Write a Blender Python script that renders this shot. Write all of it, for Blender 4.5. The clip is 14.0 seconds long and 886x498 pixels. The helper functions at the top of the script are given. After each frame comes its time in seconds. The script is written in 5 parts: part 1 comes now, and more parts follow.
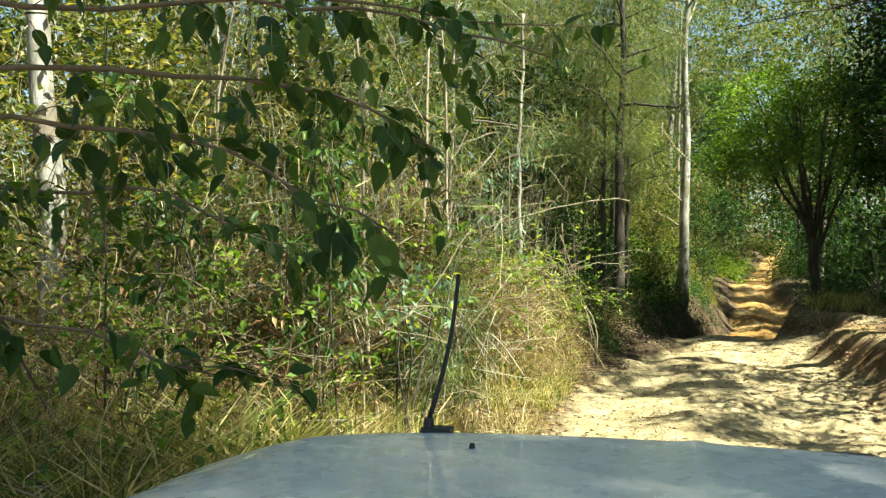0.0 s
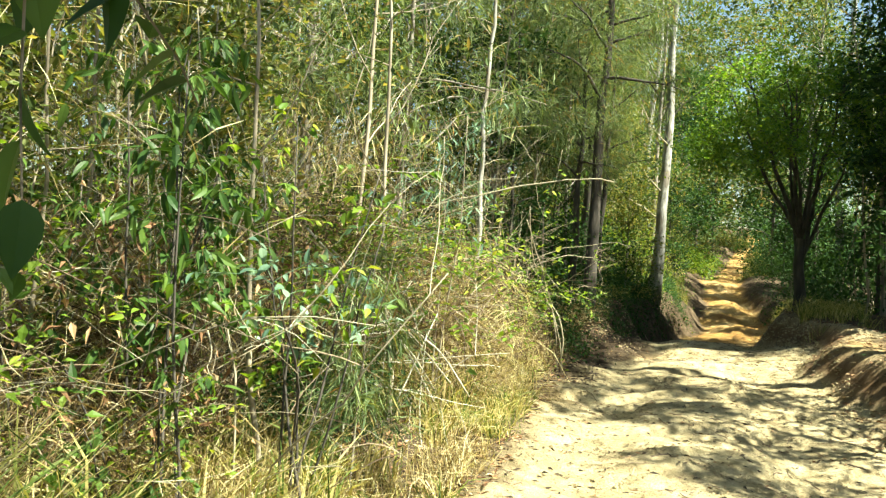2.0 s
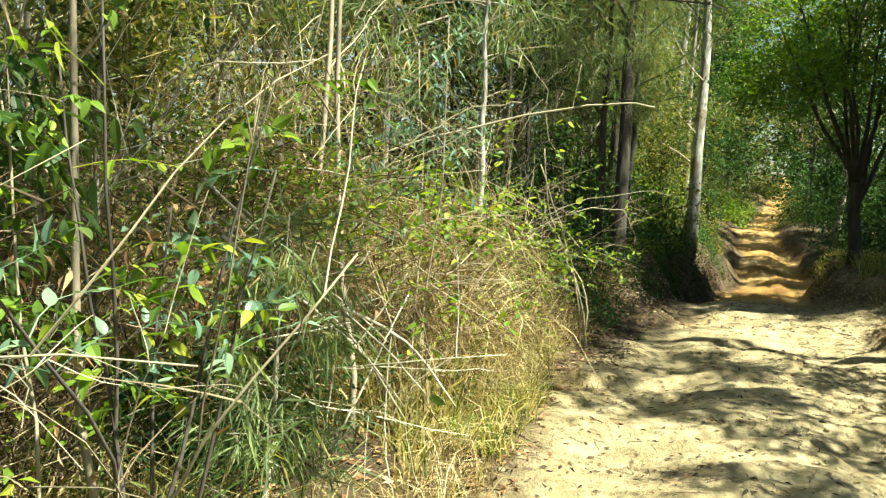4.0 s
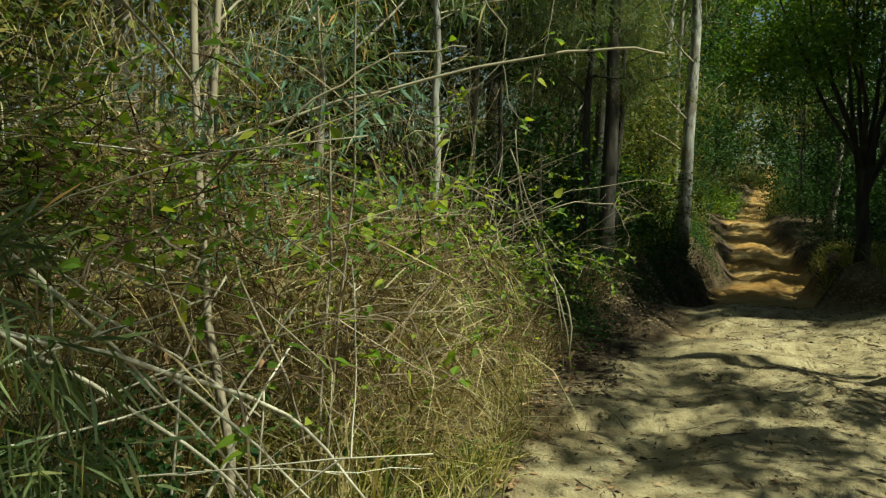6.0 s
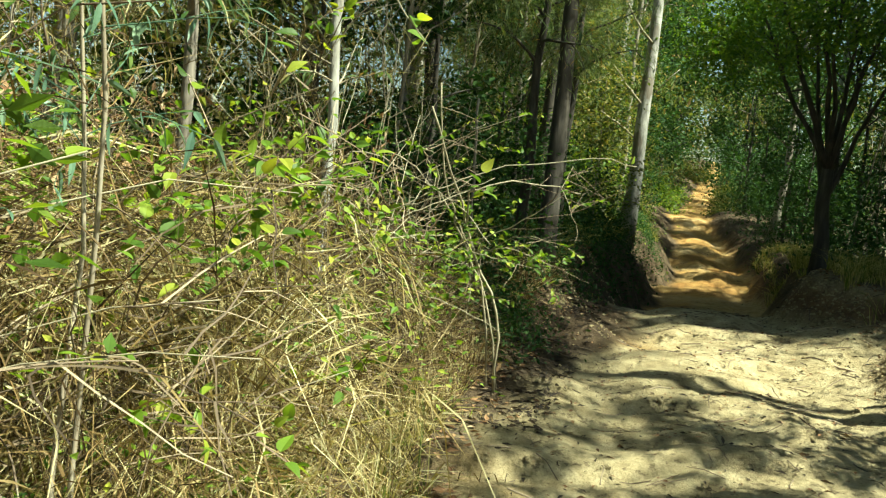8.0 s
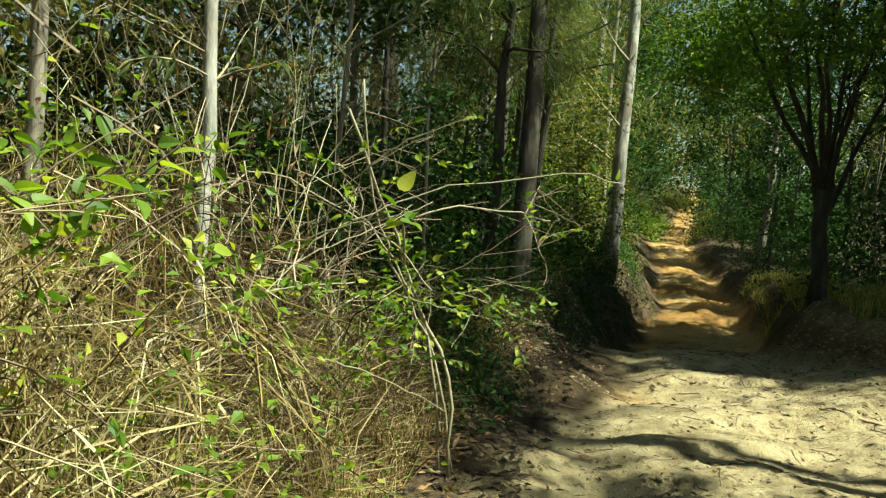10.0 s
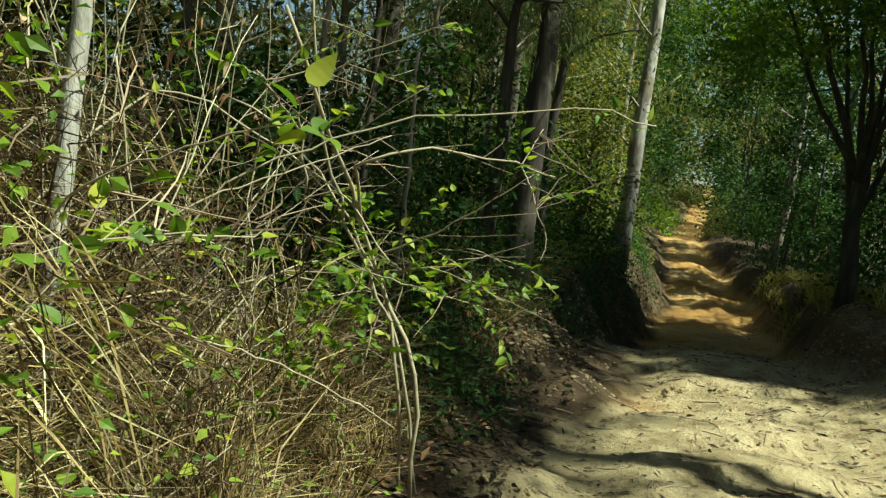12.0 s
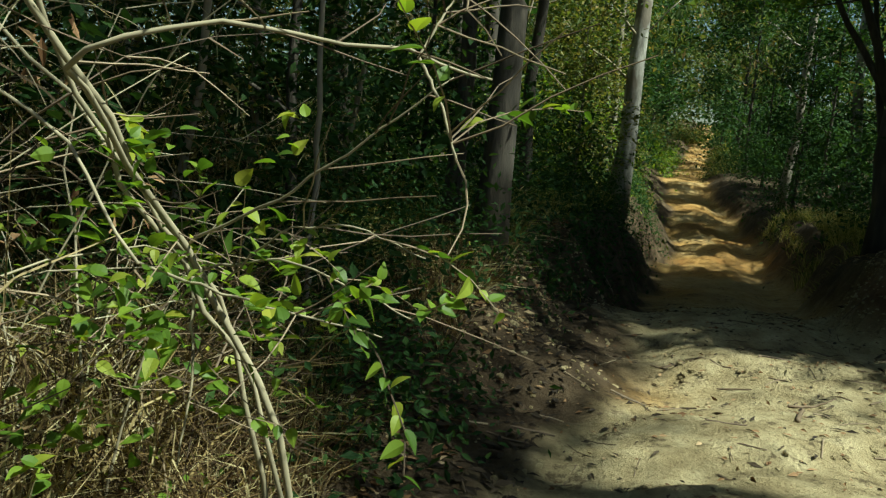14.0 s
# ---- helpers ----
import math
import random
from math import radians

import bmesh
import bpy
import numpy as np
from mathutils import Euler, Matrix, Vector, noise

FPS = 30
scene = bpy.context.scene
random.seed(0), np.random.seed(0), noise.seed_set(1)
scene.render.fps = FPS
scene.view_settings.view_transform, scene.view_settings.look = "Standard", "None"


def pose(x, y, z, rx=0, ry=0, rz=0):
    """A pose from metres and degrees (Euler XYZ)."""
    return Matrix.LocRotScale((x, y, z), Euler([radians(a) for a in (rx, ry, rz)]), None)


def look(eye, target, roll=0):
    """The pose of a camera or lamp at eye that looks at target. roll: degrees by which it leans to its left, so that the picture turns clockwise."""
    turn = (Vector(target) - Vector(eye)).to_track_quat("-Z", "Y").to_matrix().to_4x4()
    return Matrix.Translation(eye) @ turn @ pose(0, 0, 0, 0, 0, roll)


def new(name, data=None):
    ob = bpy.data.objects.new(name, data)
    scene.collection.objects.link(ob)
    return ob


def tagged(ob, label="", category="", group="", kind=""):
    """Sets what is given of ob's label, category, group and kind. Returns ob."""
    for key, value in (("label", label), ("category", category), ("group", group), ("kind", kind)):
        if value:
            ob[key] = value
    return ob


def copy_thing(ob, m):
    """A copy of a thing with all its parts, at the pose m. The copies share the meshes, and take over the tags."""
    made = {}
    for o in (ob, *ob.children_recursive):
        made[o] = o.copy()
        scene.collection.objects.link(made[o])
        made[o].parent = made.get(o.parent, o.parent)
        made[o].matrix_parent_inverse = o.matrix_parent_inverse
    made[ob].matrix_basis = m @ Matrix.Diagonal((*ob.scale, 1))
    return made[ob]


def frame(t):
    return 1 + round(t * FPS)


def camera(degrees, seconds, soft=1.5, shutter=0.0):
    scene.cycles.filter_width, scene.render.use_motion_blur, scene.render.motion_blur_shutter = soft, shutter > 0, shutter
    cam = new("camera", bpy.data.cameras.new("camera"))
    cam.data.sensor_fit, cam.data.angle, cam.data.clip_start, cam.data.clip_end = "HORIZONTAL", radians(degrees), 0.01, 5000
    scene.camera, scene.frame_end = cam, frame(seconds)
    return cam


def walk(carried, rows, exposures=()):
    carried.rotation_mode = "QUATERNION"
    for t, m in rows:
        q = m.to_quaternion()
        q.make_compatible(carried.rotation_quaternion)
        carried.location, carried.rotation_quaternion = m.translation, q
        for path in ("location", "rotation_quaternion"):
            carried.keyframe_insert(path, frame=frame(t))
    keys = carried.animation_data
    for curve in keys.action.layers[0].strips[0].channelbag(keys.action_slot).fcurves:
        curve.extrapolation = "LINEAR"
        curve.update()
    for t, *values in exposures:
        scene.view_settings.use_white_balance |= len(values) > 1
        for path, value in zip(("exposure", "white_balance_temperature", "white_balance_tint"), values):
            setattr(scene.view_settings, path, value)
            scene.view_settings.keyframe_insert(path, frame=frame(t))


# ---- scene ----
cam = camera(55.4, 14.0, 1.3)
PATH = [
    (0, (0.153, -0.496, 1.585), (0.117, 1.504, 1.598), 0.3),
    (0.5, (0.167, 0.066, 1.54), (0.176, 2.066, 1.53), 5.2),
    (1, (0.256, 0.458, 1.576), (0.28, 2.458, 1.559), 4.4),
    (1.5, (0.327, 0.809, 1.604), (0.362, 2.808, 1.573), 4.0),
    (2, (0.389, 1.162, 1.631), (0.427, 3.162, 1.597), 3.5),
    (2.5, (0.469, 1.594, 1.646), (0.497, 3.594, 1.603), 2.7),
    (3, (0.579, 2.032, 1.629), (0.558, 4.031, 1.594), 1.3),
    (3.2, (0.617, 2.234, 1.63), (0.596, 4.233, 1.57), 1.5),
    (5.3, (0.796, 3.669, 1.633), (0.784, 5.66, 1.448), 3.0),
    (5.5, (0.841, 3.859, 1.62), (0.831, 5.85, 1.432), 2.2),
    (6, (0.941, 4.316, 1.613), (0.959, 6.309, 1.452), 1.6),
    (6.5, (0.923, 4.63, 1.553), (1.014, 6.624, 1.431), 8.7),
    (7, (1.032, 5.074, 1.478), (1.175, 7.06, 1.287), 7.9),
    (7.5, (1.145, 5.48, 1.562), (1.319, 7.46, 1.335), 6.0),
    (8, (1.215, 5.686, 1.562), (1.372, 7.669, 1.356), 5.4),
    (8.5, (1.364, 5.944, 1.6), (1.485, 7.936, 1.468), 0.6),
    (9, (1.52, 6.235, 1.598), (1.638, 8.228, 1.47), -3.0),
    (9.2, (1.528, 6.374, 1.591), (1.666, 8.364, 1.451), -1.8),
    (11.3, (1.619, 7.304, 1.442), (1.795, 9.293, 1.337), 8.3),
    (11.5, (1.662, 7.381, 1.442), (1.834, 9.37, 1.336), 7.7),
    (12, (1.769, 7.721, 1.395), (1.947, 9.707, 1.233), 7.0),
    (12.5, (1.757, 8.038, 1.367), (1.945, 10.014, 1.12), 10.2),
    (13, (1.862, 8.321, 1.339), (2.042, 10.292, 1.052), 8.4),
    (13.5, (2.037, 8.709, 1.38), (2.199, 10.685, 1.116), 5.3),
    (14, (2.162, 9.055, 1.36), (2.352, 11.026, 1.08), 4.8),
]
EXPOSURES = [(t, e + (0.27 if t < 4 else 0.17), k + 150, -5 if t < 4 else -13) for t, e, k in [(0, 1.65, 6800), (1.0, 1.8, 6800), (3.2, 1.95, 6700), (5.3, 0.75, 7100), (6.5, 0.2, 6500), (7.0, 0.4, 6500), (7.5, 0.95, 6500), (8.0, 1.4, 6600), (9.2, 1.2, 6800), (11.3, 1.05, 6600), (12.5, 0.7, 6400), (14, 0.52, 6100)]]
walk(cam, [(t, look(eye, target, roll)) for t, eye, target, roll in PATH], EXPOSURES)


# ---- light ----
SUN = Vector((0.62, -0.36, 1.0)).normalized()
world = bpy.data.worlds.new("daylight")
world.use_nodes = True
sky = world.node_tree.nodes.new("ShaderNodeTexSky")
sky.sky_type, sky.sun_disc = "NISHITA", False
sky.sun_elevation = math.asin(SUN.z)
sky.sun_rotation = math.atan2(SUN.x, SUN.y)
world.node_tree.links.new(sky.outputs["Color"], world.node_tree.nodes["Background"].inputs["Color"])
world.node_tree.nodes["Background"].inputs["Strength"].default_value = 0.05
scene.world = world
sun = new("sun", bpy.data.lights.new("sun", "SUN"))
sun.data.energy, sun.data.angle, sun.data.color = 5.5, radians(1.0), (1.0, 0.965, 0.875)
sun.matrix_world = look(SUN * 60, (0, 0, 0))

# ---- materials ----


def material(name):
    m = bpy.data.materials.new(name)
    m.use_nodes = True
    t = m.node_tree
    return m, t.nodes, t.links, t.nodes["Principled BSDF"]


def node(nodes, kind, **values):
    n = nodes.new(kind)
    for key, value in values.items():
        n.inputs[key].default_value = value
    return n


def ramp(nodes, links, source, stops):
    r = nodes.new("ShaderNodeValToRGB")
    while len(r.color_ramp.elements) < len(stops):
        r.color_ramp.elements.new(0.5)
    for e, (at, colour) in zip(r.color_ramp.elements, stops):
        e.position, e.color = at, (*colour, 1)
    links.new(source, r.inputs["Fac"])
    return r.outputs["Color"]


def noise_at(nodes, links, scale, detail=4, stretch=(1, 1, 1), rough=0.55):
    c = nodes.new("ShaderNodeTexCoord")
    mp = nodes.new("ShaderNodeMapping")
    mp.inputs["Scale"].default_value = stretch
    links.new(c.outputs["Object"], mp.inputs["Vector"])
    n = node(nodes, "ShaderNodeTexNoise", Scale=scale, Detail=detail, Roughness=rough)
    links.new(mp.outputs["Vector"], n.inputs["Vector"])
    return n.outputs["Fac"]


def bump(nodes, links, shader, height, strength, distance):
    b = node(nodes, "ShaderNodeBump", Strength=strength, Distance=distance)
    links.new(height, b.inputs["Height"])
    links.new(b.outputs["Normal"], shader.inputs["Normal"])


def leaf_material(name, stops, through_share=0.4, rough=0.5, glow=1.5, gloss=0.3, warmth=1.0):
    """Leaves, each of its own colour; light shines through them."""
    m, nodes, links, p = material(name)
    g = nodes.new("ShaderNodeNewGeometry")
    colour = ramp(nodes, links, g.outputs["Random Per Island"], stops)
    blotch = noise_at(nodes, links, 9, 3)
    shade = nodes.new("ShaderNodeMixRGB")
    shade.blend_type = "OVERLAY"
    shade.inputs["Fac"].default_value = 0.35
    links.new(colour, shade.inputs["Color1"])
    links.new(blotch, shade.inputs["Color2"])
    links.new(shade.outputs["Color"], p.inputs["Base Color"])
    p.inputs["Roughness"].default_value = rough
    p.inputs["Specular IOR Level"].default_value = gloss
    warm = node(nodes, "ShaderNodeMixRGB", Fac=1.0, Color2=(glow * warmth, glow, glow * 0.42, 1))
    warm.blend_type = "MULTIPLY"
    links.new(shade.outputs["Color"], warm.inputs["Color1"])
    tr = nodes.new("ShaderNodeBsdfTranslucent")
    links.new(warm.outputs["Color"], tr.inputs["Color"])
    mix = node(nodes, "ShaderNodeMixShader", Fac=through_share)
    links.new(p.outputs["BSDF"], mix.inputs[1])
    links.new(tr.outputs["BSDF"], mix.inputs[2])
    links.new(mix.outputs["Shader"], nodes["Material Output"].inputs["Surface"])
    return m


def bark_material(name, stops, scale=7, stretch=(1, 1, 0.22), relief=0.5, rough=0.9, patches=None):
    m, nodes, links, p = material(name)
    n = noise_at(nodes, links, scale, 6, stretch, 0.65)
    colour = ramp(nodes, links, n, stops)
    if patches:
        big = noise_at(nodes, links, 2.3, 3, (1, 1, 0.5))
        edge = ramp(nodes, links, big, [(0.53, (0, 0, 0)), (0.58, (1, 1, 1))])
        mix = node(nodes, "ShaderNodeMixRGB", Color2=(*patches, 1))
        links.new(edge, mix.inputs["Fac"])
        links.new(colour, mix.inputs["Color1"])
        colour = mix.outputs["Color"]
    links.new(colour, p.inputs["Base Color"])
    p.inputs["Roughness"].default_value = rough
    bump(nodes, links, p, n, relief, 0.02)
    return m


def stick_material(name, stops):
    m, nodes, links, p = material(name)
    g = nodes.new("ShaderNodeNewGeometry")
    colour = ramp(nodes, links, g.outputs["Random Per Island"], stops)
    n = noise_at(nodes, links, 30, 4, (1, 1, 0.4))
    mix = node(nodes, "ShaderNodeMixRGB", Fac=0.45)
    mix.blend_type = "OVERLAY"
    links.new(colour, mix.inputs["Color1"])
    links.new(n, mix.inputs["Color2"])
    links.new(mix.outputs["Color"], p.inputs["Base Color"])
    p.inputs["Roughness"].default_value = 0.8
    bump(nodes, links, p, n, 0.3, 0.004)
    return m


def paint_material(name, colour, rough, metal=0.0, coat=0.0, dirt=0.06):
    m, nodes, links, p = material(name)
    n = noise_at(nodes, links, 5, 6)
    darker = tuple(c * (1 - 3 * dirt) for c in colour)
    links.new(ramp(nodes, links, n, [(0.3, darker), (0.65, colour)]), p.inputs["Base Color"])
    fine = noise_at(nodes, links, 14, 3)
    links.new(ramp(nodes, links, fine, [(0.3, (rough * 0.7,) * 3), (0.7, (min(1, rough * 1.3),) * 3)]), p.inputs["Roughness"])
    p.inputs["Metallic"].default_value = metal
    p.inputs["Coat Weight"].default_value = coat
    return m


def ground_material():
    """Sand and clay on the track, litter and soil beside it; the mesh tells which is where."""
    m, nodes, links, p = material("sandy_ground")

    def share(name):
        a = nodes.new("ShaderNodeAttribute")
        a.attribute_name = name
        return a.outputs["Fac"]

    def mixed(fac, a, b):
        mix = nodes.new("ShaderNodeMixRGB")
        links.new(fac, mix.inputs["Fac"])
        links.new(a, mix.inputs["Color1"])
        links.new(b, mix.inputs["Color2"])
        return mix.outputs["Color"]

    coarse, mid, fine = noise_at(nodes, links, 0.9, 5), noise_at(nodes, links, 5.5, 6), noise_at(nodes, links, 45, 6, rough=0.7)
    sand = ramp(nodes, links, mid, [(0.25, (0.19, 0.145, 0.075)), (0.5, (0.37, 0.30, 0.17)), (0.75, (0.52, 0.44, 0.27))])
    clay = ramp(nodes, links, coarse, [(0.3, (0.27, 0.135, 0.04)), (0.5, (0.43, 0.255, 0.085)), (0.72, (0.55, 0.40, 0.20))])
    soil = ramp(nodes, links, mid, [(0.3, (0.045, 0.03, 0.018)), (0.55, (0.088, 0.061, 0.036)), (0.75, (0.16, 0.115, 0.07))])
    red = ramp(nodes, links, mid, [(0.3, (0.10, 0.056, 0.03)), (0.7, (0.215, 0.13, 0.066))])
    colour = mixed(share("clay"), sand, clay)
    colour = mixed(share("cut"), colour, red)
    colour = mixed(share("litter"), colour, soil)
    streak = noise_at(nodes, links, 2.2, 8, (1.0, 2.6, 1.0), 0.75)
    crumbs = noise_at(nodes, links, 19, 5, (1, 1, 1), 0.7)
    both = nodes.new("ShaderNodeMath")
    both.operation = "MULTIPLY"
    links.new(streak, both.inputs[0])
    links.new(crumbs, both.inputs[1])
    debris = ramp(nodes, links, both.outputs[0], [(0.285, (0, 0, 0)), (0.35, (1, 1, 1))])
    some = nodes.new("ShaderNodeMath")
    some.operation = "MULTIPLY"
    some.inputs[1].default_value = 0.75
    links.new(debris, some.inputs[0])
    colour = mixed(some.outputs[0], colour, soil)
    fleck = ramp(nodes, links, noise_at(nodes, links, 33, 3, (1.0, 1.7, 1.0), 0.6), [(0.66, (0, 0, 0)), (0.70, (0.6, 0.6, 0.6))])
    colour = mixed(fleck, colour, red)
    grain = nodes.new("ShaderNodeMixRGB")
    grain.blend_type = "OVERLAY"
    grain.inputs["Fac"].default_value = 0.5
    links.new(colour, grain.inputs["Color1"])
    links.new(fine, grain.inputs["Color2"])
    links.new(grain.outputs["Color"], p.inputs["Base Color"])
    p.inputs["Roughness"].default_value = 0.95
    p.inputs["Specular IOR Level"].default_value = 0.2
    total = nodes.new("ShaderNodeMath")
    total.operation = "ADD"
    links.new(fine, total.inputs[0])
    links.new(mid, total.inputs[1])
    bump(nodes, links, p, total.outputs[0], 0.9, 0.04)
    return m


M_GROUND = ground_material()
M_LANTANA = leaf_material("lantana_leaf", [(0.0, (0.05, 0.10, 0.016)), (0.45, (0.12, 0.20, 0.024)), (0.8, (0.20, 0.28, 0.034)), (1.0, (0.33, 0.34, 0.05))], 0.45, warmth=0.97)
M_BROAD = leaf_material("broad_leaf", [(0.0, (0.025, 0.06, 0.015)), (0.6, (0.055, 0.105, 0.022)), (1.0, (0.10, 0.16, 0.03))], 0.35, 0.46, gloss=0.24)
M_GUM = leaf_material("gum_leaf", [(0.0, (0.035, 0.065, 0.024)), (0.5, (0.085, 0.118, 0.04)), (0.85, (0.15, 0.17, 0.058)), (1.0, (0.26, 0.17, 0.075))], 0.35, 0.6, gloss=0.14)
M_BLUEGUM = leaf_material("blue_gum_leaf", [(0.0, (0.07, 0.13, 0.09)), (0.5, (0.12, 0.20, 0.13)), (1.0, (0.20, 0.28, 0.18))], 0.3, 0.4)
M_BRIGHT = leaf_material("bright_leaf", [(0.0, (0.05, 0.11, 0.016)), (0.5, (0.125, 0.21, 0.024)), (1.0, (0.25, 0.33, 0.035))], 0.42, warmth=0.9)
M_OLIVE = leaf_material("olive_leaf", [(0.0, (0.03, 0.055, 0.015)), (0.4, (0.095, 0.122, 0.03)), (0.75, (0.17, 0.18, 0.048)), (1.0, (0.32, 0.24, 0.09))], 0.42, 0.5)
# Leaf green darkened to stand in for forest shade.
M_SHADE_LEAF = leaf_material("shade_toned_leaf", [(0.0, (0.018, 0.045, 0.015)), (0.6, (0.035, 0.075, 0.022)), (1.0, (0.06, 0.11, 0.03))], 0.3, 0.65, 1.5, 0.12)
M_NEEDLE = leaf_material("sheoak_needle", [(0.0, (0.08, 0.12, 0.055)), (0.5, (0.16, 0.21, 0.09)), (0.9, (0.25, 0.30, 0.13)), (1.0, (0.36, 0.20, 0.06))], 0.4, 0.6)
M_GRASS = leaf_material("green_grass", [(0.0, (0.055, 0.095, 0.018)), (0.3, (0.14, 0.17, 0.034)), (0.5, (0.29, 0.26, 0.085)), (1.0, (0.55, 0.45, 0.23))], 0.4, 0.55)
M_STRAW = leaf_material("dry_grass", [(0.0, (0.04, 0.026, 0.013)), (0.4, (0.135, 0.084, 0.035)), (0.75, (0.31, 0.215, 0.088)), (1.0, (0.58, 0.53, 0.31))], 0.25, 0.7, 1.1)
M_HAY = leaf_material("pale_dry_grass", [(0.0, (0.06, 0.042, 0.02)), (0.3, (0.20, 0.142, 0.06)), (0.65, (0.42, 0.32, 0.145)), (1.0, (0.62, 0.57, 0.35))], 0.3, 0.7, 1.1)
# Dead vine brown, with the shade of the deeper tangle in its tone.
M_SHADED_VINE = leaf_material("shaded_dead_vine", [(0.0, (0.025, 0.015, 0.008)), (0.45, (0.07, 0.042, 0.019)), (0.8, (0.165, 0.11, 0.048)), (1.0, (0.42, 0.34, 0.18))], 0.2, 0.75, 1.0)
M_LITTER = leaf_material("leaf_litter", [(0.0, (0.09, 0.045, 0.02)), (0.4, (0.20, 0.105, 0.05)), (0.8, (0.34, 0.21, 0.11)), (1.0, (0.48, 0.36, 0.22))], 0.1, 0.8, 1.0)
# Dark scraps on the sand; on the verge the tone also paints shade.
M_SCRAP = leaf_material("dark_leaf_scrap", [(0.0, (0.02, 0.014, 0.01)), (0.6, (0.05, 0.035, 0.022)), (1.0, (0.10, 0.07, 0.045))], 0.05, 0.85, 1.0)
M_CANE = stick_material("pale_cane", [(0.0, (0.09, 0.07, 0.042)), (0.4, (0.215, 0.18, 0.115)), (0.8, (0.37, 0.325, 0.22)), (1.0, (0.54, 0.49, 0.37))])
M_PALECANE = stick_material("bleached_cane", [(0.0, (0.30, 0.27, 0.20)), (0.5, (0.45, 0.41, 0.31)), (1.0, (0.62, 0.58, 0.47))])
M_TWIG = stick_material("brown_twig", [(0.0, (0.075, 0.05, 0.032)), (0.6, (0.17, 0.12, 0.075)), (1.0, (0.30, 0.235, 0.155))])
M_WHITEBARK = bark_material("white_gum_bark", [(0.28, (0.05, 0.045, 0.038)), (0.44, (0.20, 0.19, 0.165)), (0.7, (0.47, 0.455, 0.41))], 9, (1, 1, 0.3), 1.0, 0.85, (0.16, 0.135, 0.105))
M_GREYBARK = bark_material("grey_bark", [(0.25, (0.10, 0.085, 0.07)), (0.5, (0.25, 0.215, 0.175)), (0.75, (0.40, 0.36, 0.30))], 9, (1, 1, 0.15), 0.6)
M_DARKBARK = bark_material("dark_bark", [(0.25, (0.022, 0.019, 0.016)), (0.5, (0.055, 0.046, 0.036)), (0.75, (0.12, 0.10, 0.08))], 10, (1, 1, 0.18), 0.7)
M_TANBARK = bark_material("tan_bark", [(0.25, (0.15, 0.115, 0.08)), (0.5, (0.30, 0.25, 0.18)), (0.75, (0.46, 0.41, 0.32))], 9, (1, 1, 0.2), 0.45)
M_PAINT = paint_material("white_paint", (0.80, 0.82, 0.81), 0.28, coat=0.6, dirt=0.012)
M_RUBBER = paint_material("black_rubber", (0.018, 0.018, 0.02), 0.6)
M_PLASTIC = paint_material("black_plastic", (0.022, 0.024, 0.03), 0.42)
M_STEEL = paint_material("dull_steel", (0.42, 0.42, 0.41), 0.4, 1.0)

# ---- mesh tools ----
rng = np.random.default_rng(11)


def unit(a):
    return a / np.maximum(np.linalg.norm(a, axis=-1, keepdims=True), 1e-9)


class Pile:
    """Gathers vertices and triangles for one mesh."""

    def __init__(self):
        self.v, self.f, self.n = [], [], 0

    def add(self, v, f):
        self.v.append(np.asarray(v, float).reshape(-1, 3))
        self.f.append(np.asarray(f, int).reshape(-1, 3) + self.n)
        self.n += len(self.v[-1])

    def mesh(self, name, mat, smooth=False):
        v, f = np.concatenate(self.v), np.concatenate(self.f)
        me = bpy.data.meshes.new(name)
        me.vertices.add(len(v))
        me.vertices.foreach_set("co", v.astype(np.float32).ravel())
        me.loops.add(3 * len(f))
        me.loops.foreach_set("vertex_index", f.astype(np.int32).ravel())
        me.polygons.add(len(f))
        me.polygons.foreach_set("loop_start", np.arange(0, 3 * len(f), 3, dtype=np.int32))
        me.polygons.foreach_set("use_smooth", np.full(len(f), smooth))
        me.materials.append(mat)
        me.update(calc_edges=True)
        return me


def tube(pile, points, radii, sides=5):
    """A tapered round bar along points."""
    p = np.asarray(points, float)
    k = len(p)
    r = np.broadcast_to(np.asarray(radii, float), (k,))
    d = unit(np.gradient(p, axis=0))
    ref = np.where(np.abs(d[:, 2:3]) > 0.9, [[1.0, 0, 0]], [[0, 0, 1.0]])
    a = unit(np.cross(d, ref))
    b = np.cross(d, a)
    ang = np.arange(sides) * 2 * np.pi / sides
    ring = a[:, None] * np.cos(ang)[None, :, None] + b[:, None] * np.sin(ang)[None, :, None]
    v = (p[:, None] + ring * r[:, None, None]).reshape(-1, 3)
    i = (np.arange(k - 1)[:, None] * sides + np.arange(sides)[None]).ravel()
    j = (np.arange(k - 1)[:, None] * sides + (np.arange(sides)[None] + 1) % sides).ravel()
    f = np.concatenate([np.stack([i, j, j + sides], 1), np.stack([i, j + sides, i + sides], 1)])
    caps = [[0, s + 1, s] for s in range(1, sides - 1)] + [[(k - 1) * sides, (k - 1) * sides + s, (k - 1) * sides + s + 1] for s in range(1, sides - 1)]
    pile.add(v, np.concatenate([f, caps]))


